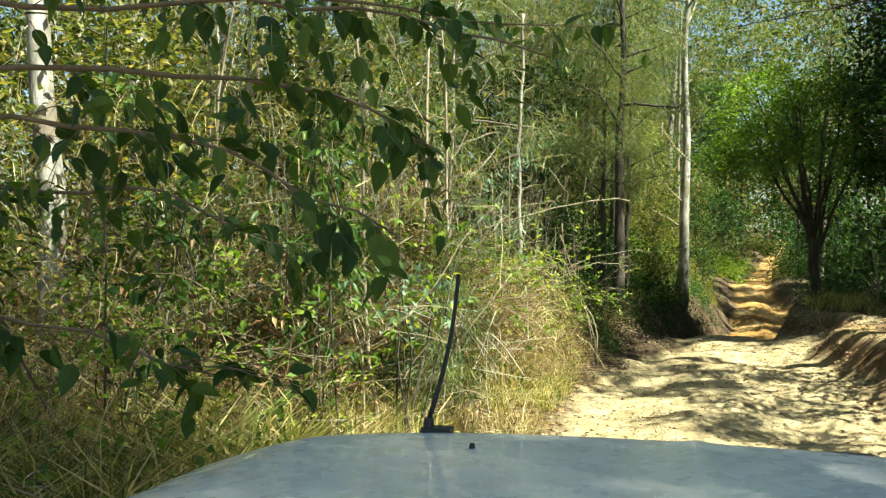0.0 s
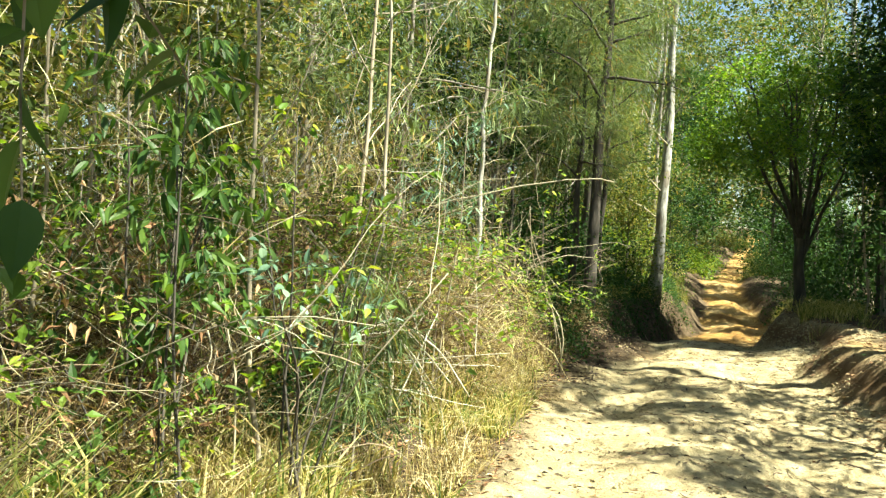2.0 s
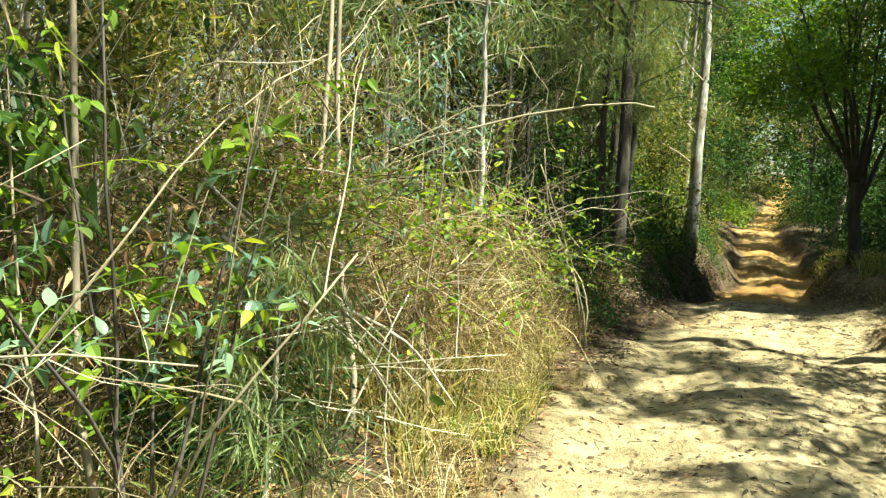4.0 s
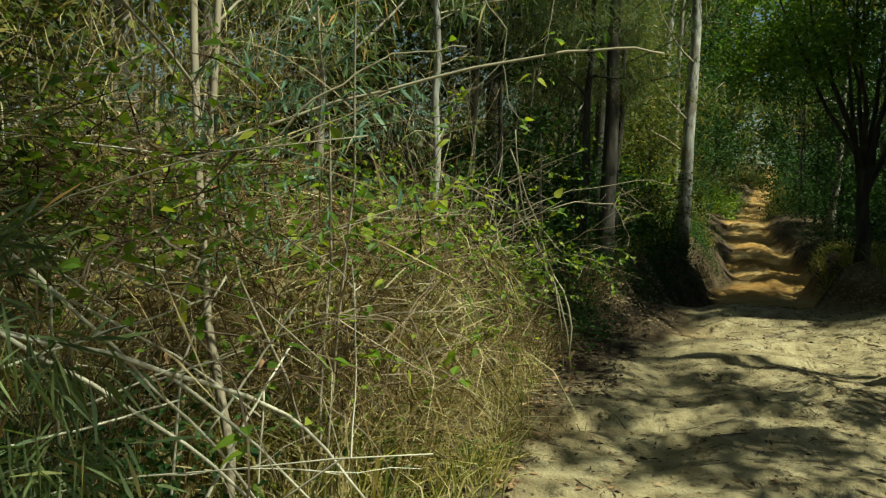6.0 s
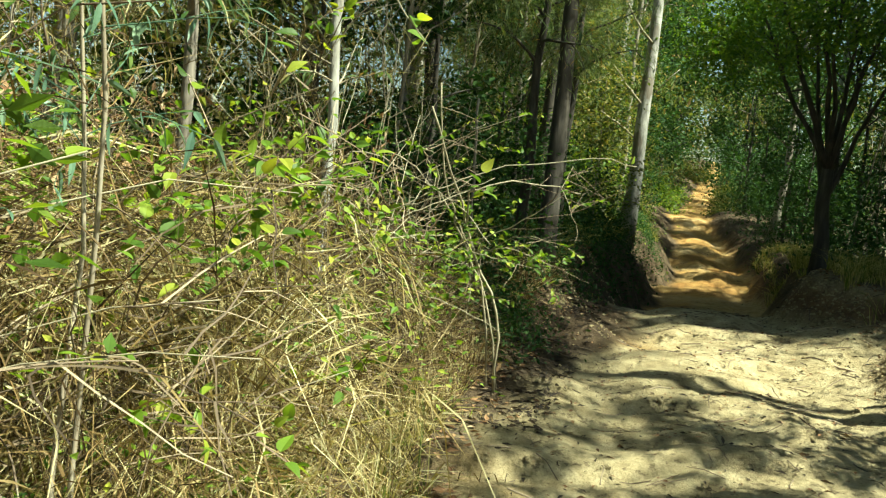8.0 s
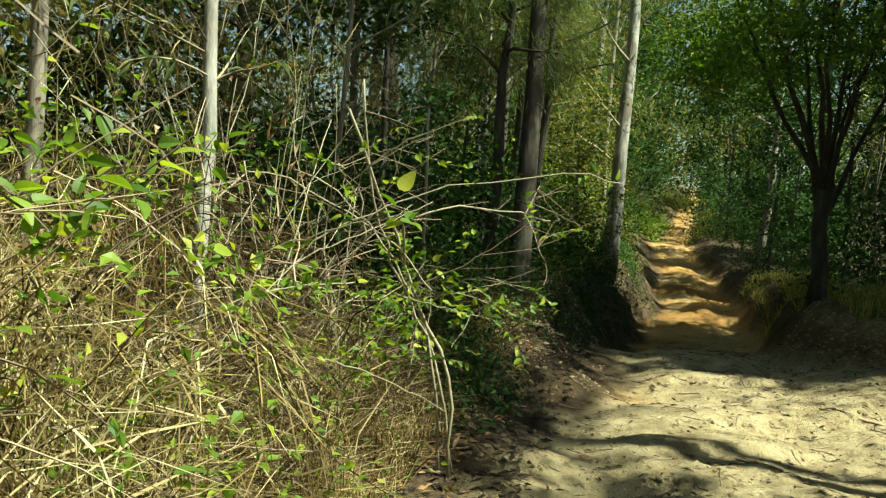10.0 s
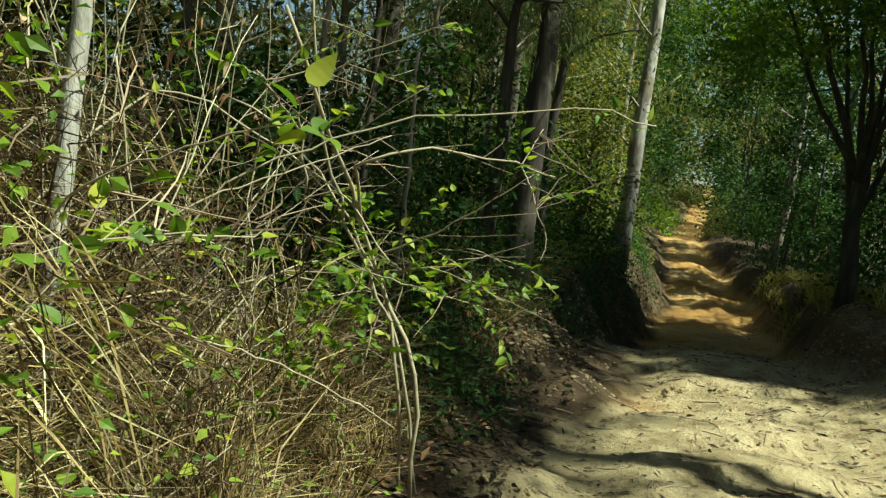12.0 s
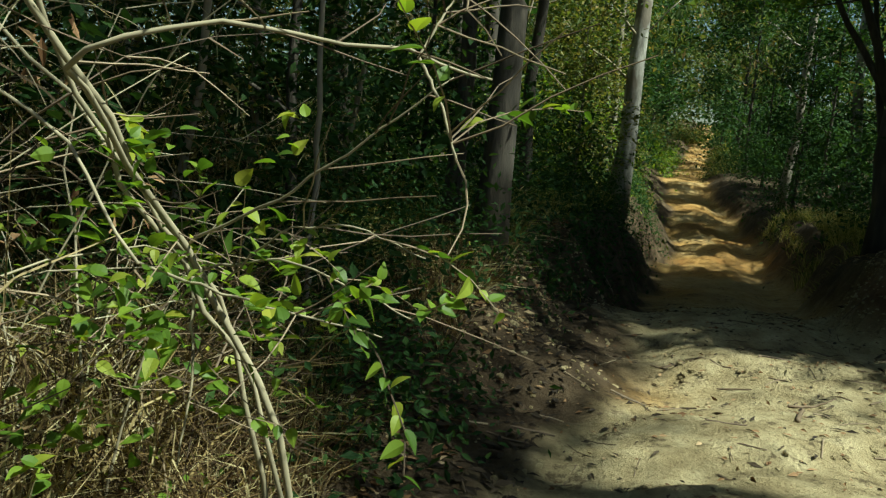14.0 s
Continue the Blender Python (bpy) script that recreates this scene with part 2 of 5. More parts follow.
def leaves(pile, at, ahead, length, width, detail=1, droop=0.25, fold=0.25):
    """Many leaves: from the point at, along ahead. detail 0: four corners; 1: folded; 2: oval with a midrib."""
    n = len(at)
    if not n:
        return
    at, d = np.asarray(at, float), unit(np.asarray(ahead, float))
    length, width = np.broadcast_to(length, (n,)), np.broadcast_to(width, (n,))
    droop = np.broadcast_to(droop, (n,))
    up = np.array([0, 0, 1.0]) + rng.normal(0, 0.45, (n, 3))
    s = unit(np.cross(d, up))
    nrm = np.cross(s, d)

    def at_(u, w, h=0.0):
        return at + d * (length * u)[:, None] + s * (width * w)[:, None] + nrm * (width * h - length * droop * u * u)[:, None]

    if detail == 0:
        v = np.stack([at_(0, 0), at_(0.45, -0.5), at_(1, 0), at_(0.45, 0.5)], 1)
        t = [[0, 3, 2], [0, 2, 1]]
    elif detail == 1:
        v = np.stack([at_(0, 0), at_(0.4, -0.5, fold), at_(0.45, 0), at_(0.4, 0.5, fold), at_(1, 0)], 1)
        t = [[0, 2, 1], [0, 3, 2], [1, 2, 4], [2, 3, 4]]
    else:
        us, ws = (0.1, 0.26, 0.46, 0.66, 0.84), (0.33, 0.48, 0.47, 0.34, 0.17)
        mid = [at_(u, 0) for u in (0, *us, 1)]
        left = [at_(u, -w, fold * w * 2) for u, w in zip(us, ws)]
        right = [at_(u, w, fold * w * 2) for u, w in zip(us, ws)]
        v = np.stack(mid + left + right, 1)
        t = [[0, 1, 7], [5, 6, 11], [0, 12, 1], [5, 16, 6]]
        for i in range(4):
            t += [[1 + i, 2 + i, 8 + i], [1 + i, 8 + i, 7 + i], [1 + i, 13 + i, 2 + i], [1 + i, 12 + i, 13 + i]]
    k = v.shape[1]
    pile.add(v.reshape(-1, 3), (np.arange(n)[:, None, None] * k + np.array(t)[None]).reshape(-1, 3))


def blades(pile, at, lean, length, width, bend=0.5):
    """Grass blades from the points at: they start upright by lean and bend over."""
    n = len(at)
    at, lean = np.asarray(at, float), np.asarray(lean, float)
    length, width = np.broadcast_to(length, (n,))[:, None], np.broadcast_to(width, (n,))[:, None]
    d = unit(np.c_[lean, np.ones(n)])
    side = rng.normal(0, 1, (n, 3))
    side = unit(side - d * (side * d).sum(1, keepdims=True))
    out = unit(np.c_[lean + 1e-6, np.zeros(n)])
    mid = at + d * length * 0.55
    tip = at + d * length * 0.9 + out * length * bend * 0.55 - np.array([0, 0, 1.0]) * length * bend * 0.3
    v = np.stack([at - side * width / 2, at + side * width / 2, mid - side * width * 0.38, mid + side * width * 0.38, tip], 1)
    t = np.array([[0, 1, 3], [0, 3, 2], [2, 3, 4]])
    pile.add(v.reshape(-1, 3), (np.arange(n)[:, None, None] * 5 + t[None]).reshape(-1, 3))


def part(name, mesh, parent, label=""):
    ob = new(name, mesh)
    ob.parent = parent
    return tagged(ob, label)


def thing(name, at, label, category, group="", kind=""):
    ob = new(name)
    ob.matrix_basis = at if isinstance(at, Matrix) else Matrix.Translation(at)
    return tagged(ob, label, category, group, kind)


def hashed(i, j, seed):
    h = np.sin(i * 127.1 + j * 311.7 + seed * 74.7) * 43758.5453
    return h - np.floor(h)


def grain(x, y, scale, seed=0):
    """Smooth value noise between -1 and 1."""
    x, y = np.asarray(x, float) / scale, np.asarray(y, float) / scale
    i, j = np.floor(x), np.floor(y)
    u, w = x - i, y - j
    u, w = u * u * (3 - 2 * u), w * w * (3 - 2 * w)
    a = hashed(i, j, seed) * (1 - u) + hashed(i + 1, j, seed) * u
    b = hashed(i, j + 1, seed) * (1 - u) + hashed(i + 1, j + 1, seed) * u
    return 2 * (a * (1 - w) + b * w) - 1


# ---- the lie of the land ----
TRACK_Y = [-400, -30, -10, 0, 4, 8.4, 10.4, 12.7, 13.9, 15.5, 18, 24.4, 29.8, 34, 42.5, 79, 400]
TRACK_X = [-150, -10, -3.0, 0.6, 1.6, 2.8, 3.33, 4.1, 4.65, 5.05, 6.05, 8.9, 11.0, 12.2, 14.8, 30.0, 160]
HEIGHT_Y = [-400, -30, 0, 5, 8, 10, 13.0, 14.8, 15.9, 16.8, 18, 20, 24.4, 29.8, 33, 41, 43, 47, 55, 62, 79, 120, 400]
HEIGHT_Z = [0, 0, -0.03, 0.0, 0.06, 0.12, 0.07, 0.08, 0.07, -0.16, -0.48, -0.62, -0.72, -0.98, -0.72, 0.12, 0.2, 0.0, 0.3, 0.9, 2.4, 5.0, 12.0]


def smooth_line(y, ys, zs):
    y = np.asarray(y, float)
    return sum(np.interp(y + o, ys, zs) for o in (-0.8, -0.4, 0, 0.4, 0.8)) / 5


def middle(y):
    return smooth_line(y, TRACK_Y, TRACK_X)


def step(a, lo, hi):
    u = np.clip((a - lo) / (hi - lo), 0, 1)
    return u * u * (3 - 2 * u)


def hump(x, y, cx, cy, r, h):
    return h * np.exp(-((x - cx) ** 2 + (y - cy) ** 2) / (r * r))


def land(x, y):
    """The ground's height, and its shares of litter, clay and cut bank."""
    x, y = np.asarray(x, float), np.asarray(y, float)
    d = (x - middle(y)) * 0.93
    wob = 0.25 * grain(x, y, 1.3, 3) + 0.12 * grain(x, y, 0.45, 4)
    half = np.interp(y, [0, 8.4, 10.4, 12.7, 13.9, 15.5, 18, 24, 34, 45, 80], [1.65, 1.6, 1.4, 1.42, 1.15, 0.95, 0.95, 0.95, 0.85, 0.8, 0.8])
    base = smooth_line(y, HEIGHT_Y, HEIGHT_Z)
    left_rise = np.interp(y, [0, 8, 12, 14, 18, 24, 32, 45], [0.15, 0.15, 0.2, 0.35, 1.0, 1.2, 0.55, 0.3])
    right_rise = np.interp(y, [0, 6, 10, 14, 19, 26, 35, 45], [0.25, 0.42, 0.5, 0.5, 0.85, 0.9, 0.5, 0.3])
    wide = np.interp(y, [0, 12, 18, 40], [0.5, 0.55, 0.75, 0.8])
    lb, rb = step(-d + wob, half, half + wide), step(d + wob, half, half + wide)
    z = base + lb * left_rise + rb * right_rise
    z = z + 0.03 * np.clip(np.abs(d) - 3, 0, 60) * (0.5 + 0.5 * grain(x, y, 9, 5))
    on = (1 - lb) * (1 - rb)
    rut = np.exp(-((np.abs(d + 0.15 * grain(y, y * 0, 2.1, 6)) - 0.75) / 0.3) ** 2)
    z = z - on * 0.07 * rut
    near = np.exp(-(np.clip(y - 30, 0, None) / 25) ** 2)
    warp = 0.5 * grain(x, y, 1.1, 7)
    z = z + near * (0.04 * grain(x + warp, y, 1.15, 8) + 0.014 * grain(x, y + warp, 0.5, 9) + 0.014 * grain(x, y, 0.19, 10) + 0.006 * grain(x, y, 0.09, 12))
    ridge = 1 - np.abs(grain(x * 0.8 + warp, y * 1.5 + warp, 0.8, 13))
    z = z + on * near * 0.018 * (ridge**2 - 0.4)
    shelf = grain(x * 0.5 + warp, y * 1.6 + 0.6 * warp, 0.55, 17)
    z = z + on * near * 0.02 * np.clip(shelf * 12, -1, 1) + on * near * 0.012 * np.clip(grain(x * 0.7 + warp, y * 2.2 + warp, 0.28, 18) * 6, -1, 1)
    z = z + hump(x, y, 3.3, 13.4, 0.33, 0.17) + hump(x, y, 2.75, 13.9, 0.5, 0.08) - hump(x, y, 3.95, 13.5, 0.4, 0.10) + hump(x, y, 5.9, 13.4, 0.8, 0.16)
    far_step = np.exp(-((y - 27) / 6) ** 2) + np.exp(-((y - 36) / 5) ** 2)
    z = z + on * far_step * (0.07 * (1 - np.abs(grain(x + warp, y * 0.8 + 1.5 * warp, 1.3, 14)) * 2) + 0.06 * grain(x * 1.2 + warp, y + warp, 0.55, 19) + 0.04 * np.clip(grain(x + 2 * warp, y * 1.3, 0.9, 20) * 8, -1, 1))
    litter = np.clip(np.maximum(step(-d + wob + 0.3 * np.exp(-(((y - 13) / 2.2) ** 2)), half - 0.28, half + 0.08), step(d + wob, half + np.interp(y, [14, 18], [0.45, 0.05]), half + np.interp(y, [14, 18], [1.1, 0.45]))), 0, 1)
    clay = np.clip(step(y + 3 * grain(x, y, 2.0, 15), 16, 25) + hump(x, y, 3.55, 13.65, 0.38, 1.2) + 0.5 * step(grain(x, y, 1.6, 16), 0.2, 0.7), 0, 1)
    cut = np.clip(4 * rb * (1 - rb) * 1.0 + 1.2 * lb * (1 - lb) * step(y, 14, 18), 0, 1)
    return z, litter, clay, cut


def graded(*spans):
    """Values in steps: (from, to, step), ...; each span goes on where the last one ends."""
    out = [np.arange(a, b - 1e-6, s) for a, b, s in spans]
    return np.concatenate([*out, [spans[-1][1]]])


def build_ground():
    across = graded((-420, -60, 45), (-60, -12, 4), (-12, -3.6, 0.4), (-3.6, 4.8, 0.085), (4.8, 12, 0.4), (12, 60, 4), (60, 420, 45))
    along = graded((-300, -30, 30), (-30, -4, 2), (-4, 4, 0.25), (4, 17, 0.075), (17, 42, 0.16), (42, 110, 1.0), (110, 700, 30))
    u, y = np.meshgrid(across, along)
    x = u + middle(y)
    z, litter, clay, cut = land(x, y)
    rows, cols = u.shape
    i = (np.arange(rows - 1)[:, None] * cols + np.arange(cols - 1)[None]).ravel()
    p = Pile()
    p.add(np.stack([x, y, z], -1), np.concatenate([np.stack([i, i + 1, i + cols + 1], 1), np.stack([i, i + cols + 1, i + cols], 1)]))
    me = p.mesh("ground", M_GROUND, True)
    for name, values in (("litter", litter), ("clay", clay), ("cut", cut)):
        a = me.attributes.new(name, "FLOAT", "POINT")
        a.data.foreach_set("value", values.ravel().astype(np.float32))
    return tagged(new("ground", me), "eroded sandy forest track between littered earth banks", "ground", kind="structure")


ground = build_ground()


def floor_at(x, y):
    return float(land(np.array([x]), np.array([y]))[0][0])


def car_line(y):
    """The middle of the way that the vehicle keeps clear."""
    return np.interp(y, [-2, 2, 4, 9, 12], [0.15, 0.58, 0.85, 2.15, 3.0])


def clear(points, gap=0.42, low=0.75, high=2.35):
    """Which of the points lie beside the vehicle's way."""
    p = np.asarray(points)
    off = np.abs(p[:, 0] - car_line(p[:, 1]))
    across = (p[:, 0] - middle(p[:, 1])) * 0.93
    beyond = (p[:, 1] < 9.3) | (np.abs(across) > 1.55) | (p[:, 2] < 0.15) | (p[:, 2] > high)
    return ((off > gap) | (p[:, 2] < low) | (p[:, 1] > 9.9) | (p[:, 2] > high)) & beyond


def verge(points):
    """Which of the points keep to the roadside, clear of the old shrub's boughs."""
    p = np.asarray(points)
    return (p[:, 0] < np.interp(p[:, 1], [6, 8, 9, 10, 11, 12.5], [0.95, 1.15, 1.4, 1.65, 2.0, 2.5])) | (p[:, 2] < 0.45)


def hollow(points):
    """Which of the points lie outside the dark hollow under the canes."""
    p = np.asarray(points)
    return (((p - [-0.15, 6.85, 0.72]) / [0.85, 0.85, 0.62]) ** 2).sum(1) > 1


# ---- vehicle ----
def shell(pile, grid, thick):
    """A sheet from a grid of points, with a back and edges."""
    g = np.asarray(grid, float)
    r, c = g.shape[:2]
    du, dv = np.gradient(g, axis=0), np.gradient(g, axis=1)
    nrm = unit(np.cross(dv, du))
    v = np.concatenate([g.reshape(-1, 3), (g - nrm * thick).reshape(-1, 3)])
    i = (np.arange(r - 1)[:, None] * c + np.arange(c - 1)[None]).ravel()
    top = np.concatenate([np.stack([i, i + c + 1, i + 1], 1), np.stack([i, i + c, i + c + 1], 1)])
    back = top[:, ::-1] + r * c
    rim = [*range(c), *range(2 * c - 1, r * c, c), *range(r * c - 2, (r - 1) * c - 1, -1), *range((r - 2) * c, 0, -c)]
    edge = [[a, b, b + r * c] for a, b in zip(rim, rim[1:] + rim[:1])] + [[a, b + r * c, a + r * c] for a, b in zip(rim, rim[1:] + rim[:1])]
    pile.add(v, np.concatenate([top, back, edge]))


def box(pile, lo, hi):
    lo, hi = np.array(lo, float), np.array(hi, float)
    v = [[(lo, hi)[a][0], (lo, hi)[b][1], (lo, hi)[c][2]] for a in (0, 1) for b in (0, 1) for c in (0, 1)]
    pile.add(v, [[0, 1, 3], [0, 3, 2], [4, 6, 7], [4, 7, 5], [0, 4, 5], [0, 5, 1], [2, 3, 7], [2, 7, 6], [0, 2, 6], [0, 6, 4], [1, 5, 7], [1, 7, 3]])


def wheel_mesh(pile, cx, cy, cz, r, w, inner):
    """A ring that lies across the x axis."""
    prof = [(inner, -w / 2), (r * 0.93, -w / 2), (r, -w * 0.36), (r, w * 0.36), (r * 0.93, w / 2), (inner, w / 2)]
    n, k = 28, len(prof)
    v = [[cx + b, cy + a * math.cos(2 * math.pi * s / n), cz + a * math.sin(2 * math.pi * s / n)] for s in range(n) for a, b in prof]
    f = []
    for s in range(n):
        for q in range(k):
            a, b = s * k + q, s * k + (q + 1) % k
            c, d = ((s + 1) % n) * k + q, ((s + 1) % n) * k + (q + 1) % k
            f += [[a, b, d], [a, d, c]]
    pile.add(v, f)


def build_vehicle():
    """Bonnet and front wings of a four-wheel drive; x to its right, y ahead, from a point under the eye."""
    base = pose(0.155, -0.45, -0.03, 0, 0, -13.0)
    car = thing("four_wheel_drive", base, "white four-wheel drive with dusty bonnet and black whip aerial", "vehicle")
    TOP = 1.205

    def front(x):
        return 2.0 - 0.24 * np.abs((x - 0.02) / 0.98) ** 3.4

    def lid(x, s):
        y = 0.62 + s * (front(x) - 0.62)
        fall = 0.02 * ((x - 0.02) / 0.9) ** 2 + 0.14 * np.clip(np.abs(x - 0.02) - 0.76, 0, None) ** 1.5 * 3
        roll = 0.12 * np.clip(s - 0.9, 0, None) ** 2 * 60
        crease = 0.006 * np.exp(-((x - 0.1) / 0.03) ** 2)
        return np.stack([x, y, TOP + 0.035 * (1 - s) - fall - roll + crease], -1)

    x, s = np.meshgrid(np.linspace(-0.965, 0.74, 57), np.concatenate([np.linspace(0, 0.88, 12), np.linspace(0.9, 1, 8)]))
    p = Pile()
    shell(p, lid(x, s), 0.018)
    bonnet = part("bonnet", p.mesh("bonnet", M_PAINT, True), car, "white painted bonnet with dust and scratches")
    for side in (-1, 1):
        a, b = (-0.968, -0.702) if side < 0 else (0.742, 1.005)
        xs, ss = np.meshgrid(np.linspace(a, b, 12), np.concatenate([np.linspace(0, 0.88, 12), np.linspace(0.9, 1, 8)]))
        p = Pile()
        if side > 0:
            shell(p, lid(xs, ss), 0.02)
        outer = a if side < 0 else b
        zs, ys = np.meshgrid(np.linspace(0.62, 1.0, 5), np.linspace(0.62, 1.70, 12))
        hem = lid(np.full(12, outer), np.linspace(0, 1, 12))
        g = np.stack([np.full_like(zs, outer) + side * 0.03 * np.sin(np.pi * np.linspace(0, 1, 5))[None], np.repeat(hem[:, 1:2], 5, 1), 0.62 + (hem[:, 2:3] - 0.62) * np.linspace(0, 1, 5)[None]], -1)
        shell(p, g if side < 0 else g[:, ::-1], 0.02)
        part("wing", p.mesh("wing", M_PAINT, True), car)
    xs = np.linspace(-0.95, 0.99, 30)
    f = lid(xs, np.ones(30))
    p = Pile()
    shell(p, np.stack([np.c_[f[:, 0], f[:, 1] - 0.03 * (1 - u), 0.5 + (f[:, 2] - 0.5) * u] for u in np.linspace(0, 1, 5)], 0), 0.03)
    part("front_panel", p.mesh("front_panel", M_PAINT, True), car)
    p = Pile()
    bar = np.c_[xs, front(xs) + 0.06, np.full(30, 0.55)]
    tube(p, bar, 0.09, 8)
    part("bumper", p.mesh("bumper", M_PLASTIC, True), car, "black plastic bumper")
    p = Pile()
    tube(p, [[0.1 - 0.8, 1.05, 0.38], [0.1 + 0.8, 1.05, 0.38]], 0.05, 8)
    tube(p, [[-0.25, 0.5, 0.5], [-0.25, 1.7, 0.5]], 0.06, 6)
    tube(p, [[0.45, 0.5, 0.5], [0.45, 1.7, 0.5]], 0.06, 6)
    part("axle", p.mesh("axle", M_PLASTIC), car)
    for cx in (-0.72, 0.92):
        p = Pile()
        wheel_mesh(p, cx, 1.05, 0.38, 0.39, 0.25, 0.2)
        w = part("wheel", p.mesh("tyre", M_RUBBER, True), car, "black rubber tyre on a steel rim")
        p = Pile()
        wheel_mesh(p, cx, 1.05, 0.38, 0.205, 0.18, 0.04)
        part("rim", p.mesh("rim", M_STEEL, True), w)
    # The aerial leans a little back to the middle.
    foot = lid(np.array([-0.485]), np.array([0.93]))[0]
    p = Pile()
    box(p, foot + [-0.035, -0.02, -0.01], foot + [0.035, 0.025, 0.014])
    tube(p, [foot + [-0.02, 0, 0.01], foot + [-0.02, 0, 0.035]], [0.014, 0.011], 10)
    aerial = part("aerial", p.mesh("aerial_base", M_RUBBER), car, "black rubber whip aerial on its base")
    p = Pile()
    u = np.linspace(0, 1, 14)[:, None]
    tube(p, foot + [-0.02, 0, 0.03] + u * [0.075, -0.02, 0.345] + np.sin(u * np.pi) * [0.012, 0, 0], np.linspace(0.0062, 0.0048, 14), 8)
    part("whip", p.mesh("whip", M_RUBBER, True), aerial)
    foot = lid(np.array([0.43]), np.array([0.965]))[0]
    p = Pile()
    box(p, foot + [-0.038, -0.02, -0.01], foot + [0.038, 0.02, 0.016])
    part("bonnet_latch", p.mesh("bonnet_latch", M_RUBBER), car)
    foot = lid(np.array([-0.36]), np.array([0.78]))[0]
    p = Pile()
    tube(p, [foot + [0, 0, -0.004], foot + [0, 0.004, 0.01]], [0.008, 0.005], 8)
    part("washer_jet", p.mesh("washer_jet", M_RUBBER), car)
    return car


build_vehicle()


# ---- plants: makers ----
def arc(base, azimuth, rise, length, sag, k=8, wander=0.06):
    """A line that sets off at the angle rise and sags over."""
    pts, el, az = [np.array(base, float)], rise, azimuth
    for _ in range(k - 1):
        pts.append(pts[-1] + length / (k - 1) * np.array([math.cos(el) * math.cos(az), math.cos(el) * math.sin(az), math.sin(el)]))
        el -= sag / (k - 1) * rng.uniform(0.6, 1.4)
        az += rng.normal(0, wander * 2)
        el += rng.normal(0, wander)
    return np.array(pts)


def along(points, u):
    """The places at the shares u of a line, and its directions there."""
    p = np.asarray(points)
    s = np.asarray(u) * (len(p) - 1)
    i = np.clip(s.astype(int), 0, len(p) - 2)
    w = (s - i)[:, None]
    return p[i] * (1 - w) + p[i + 1] * w, unit(p[i + 1] - p[i])


def leafed(pile, line, n, size, start=0.25, detail=2, spread=1.0, slim=0.55, gap=None, origin=(0, 0, 0)):
    """Leaves in pairs on a twig."""
    u = np.sort(rng.uniform(start, 1.0, n))
    p, d = along(line, u)
    out = unit(rng.normal(0, 1, (n, 3)) * [1, 1, 0.55] * spread + d * 0.55 + [0, 0, 0.1])
    size = size * rng.uniform(0.55, 1.15, n)
    if gap is not None:
        ok = clear(p + out * size[:, None] + np.asarray(origin), gap) & hollow(p + np.asarray(origin))
        p, out, size = p[ok], out[ok], size[ok]
    leaves(pile, p + out * 0.012, out, size, size * slim, detail, 0.22, 0.16)


def sprig(pile, at, n, size, spread=0.05, up=0.1):
    """A few leaves round the end of a twig."""
    at = np.asarray(at, float) + rng.normal(0, spread * 0.4, (n, 3))
    way = unit(rng.normal(0, 1, (n, 3)) * [1, 1, 0.5] + [0, 0, up])
    s = size * rng.uniform(0.6, 1.15, n)
    leaves(pile, at, way, s, s * 0.64, 2, 0.25, 0.13)


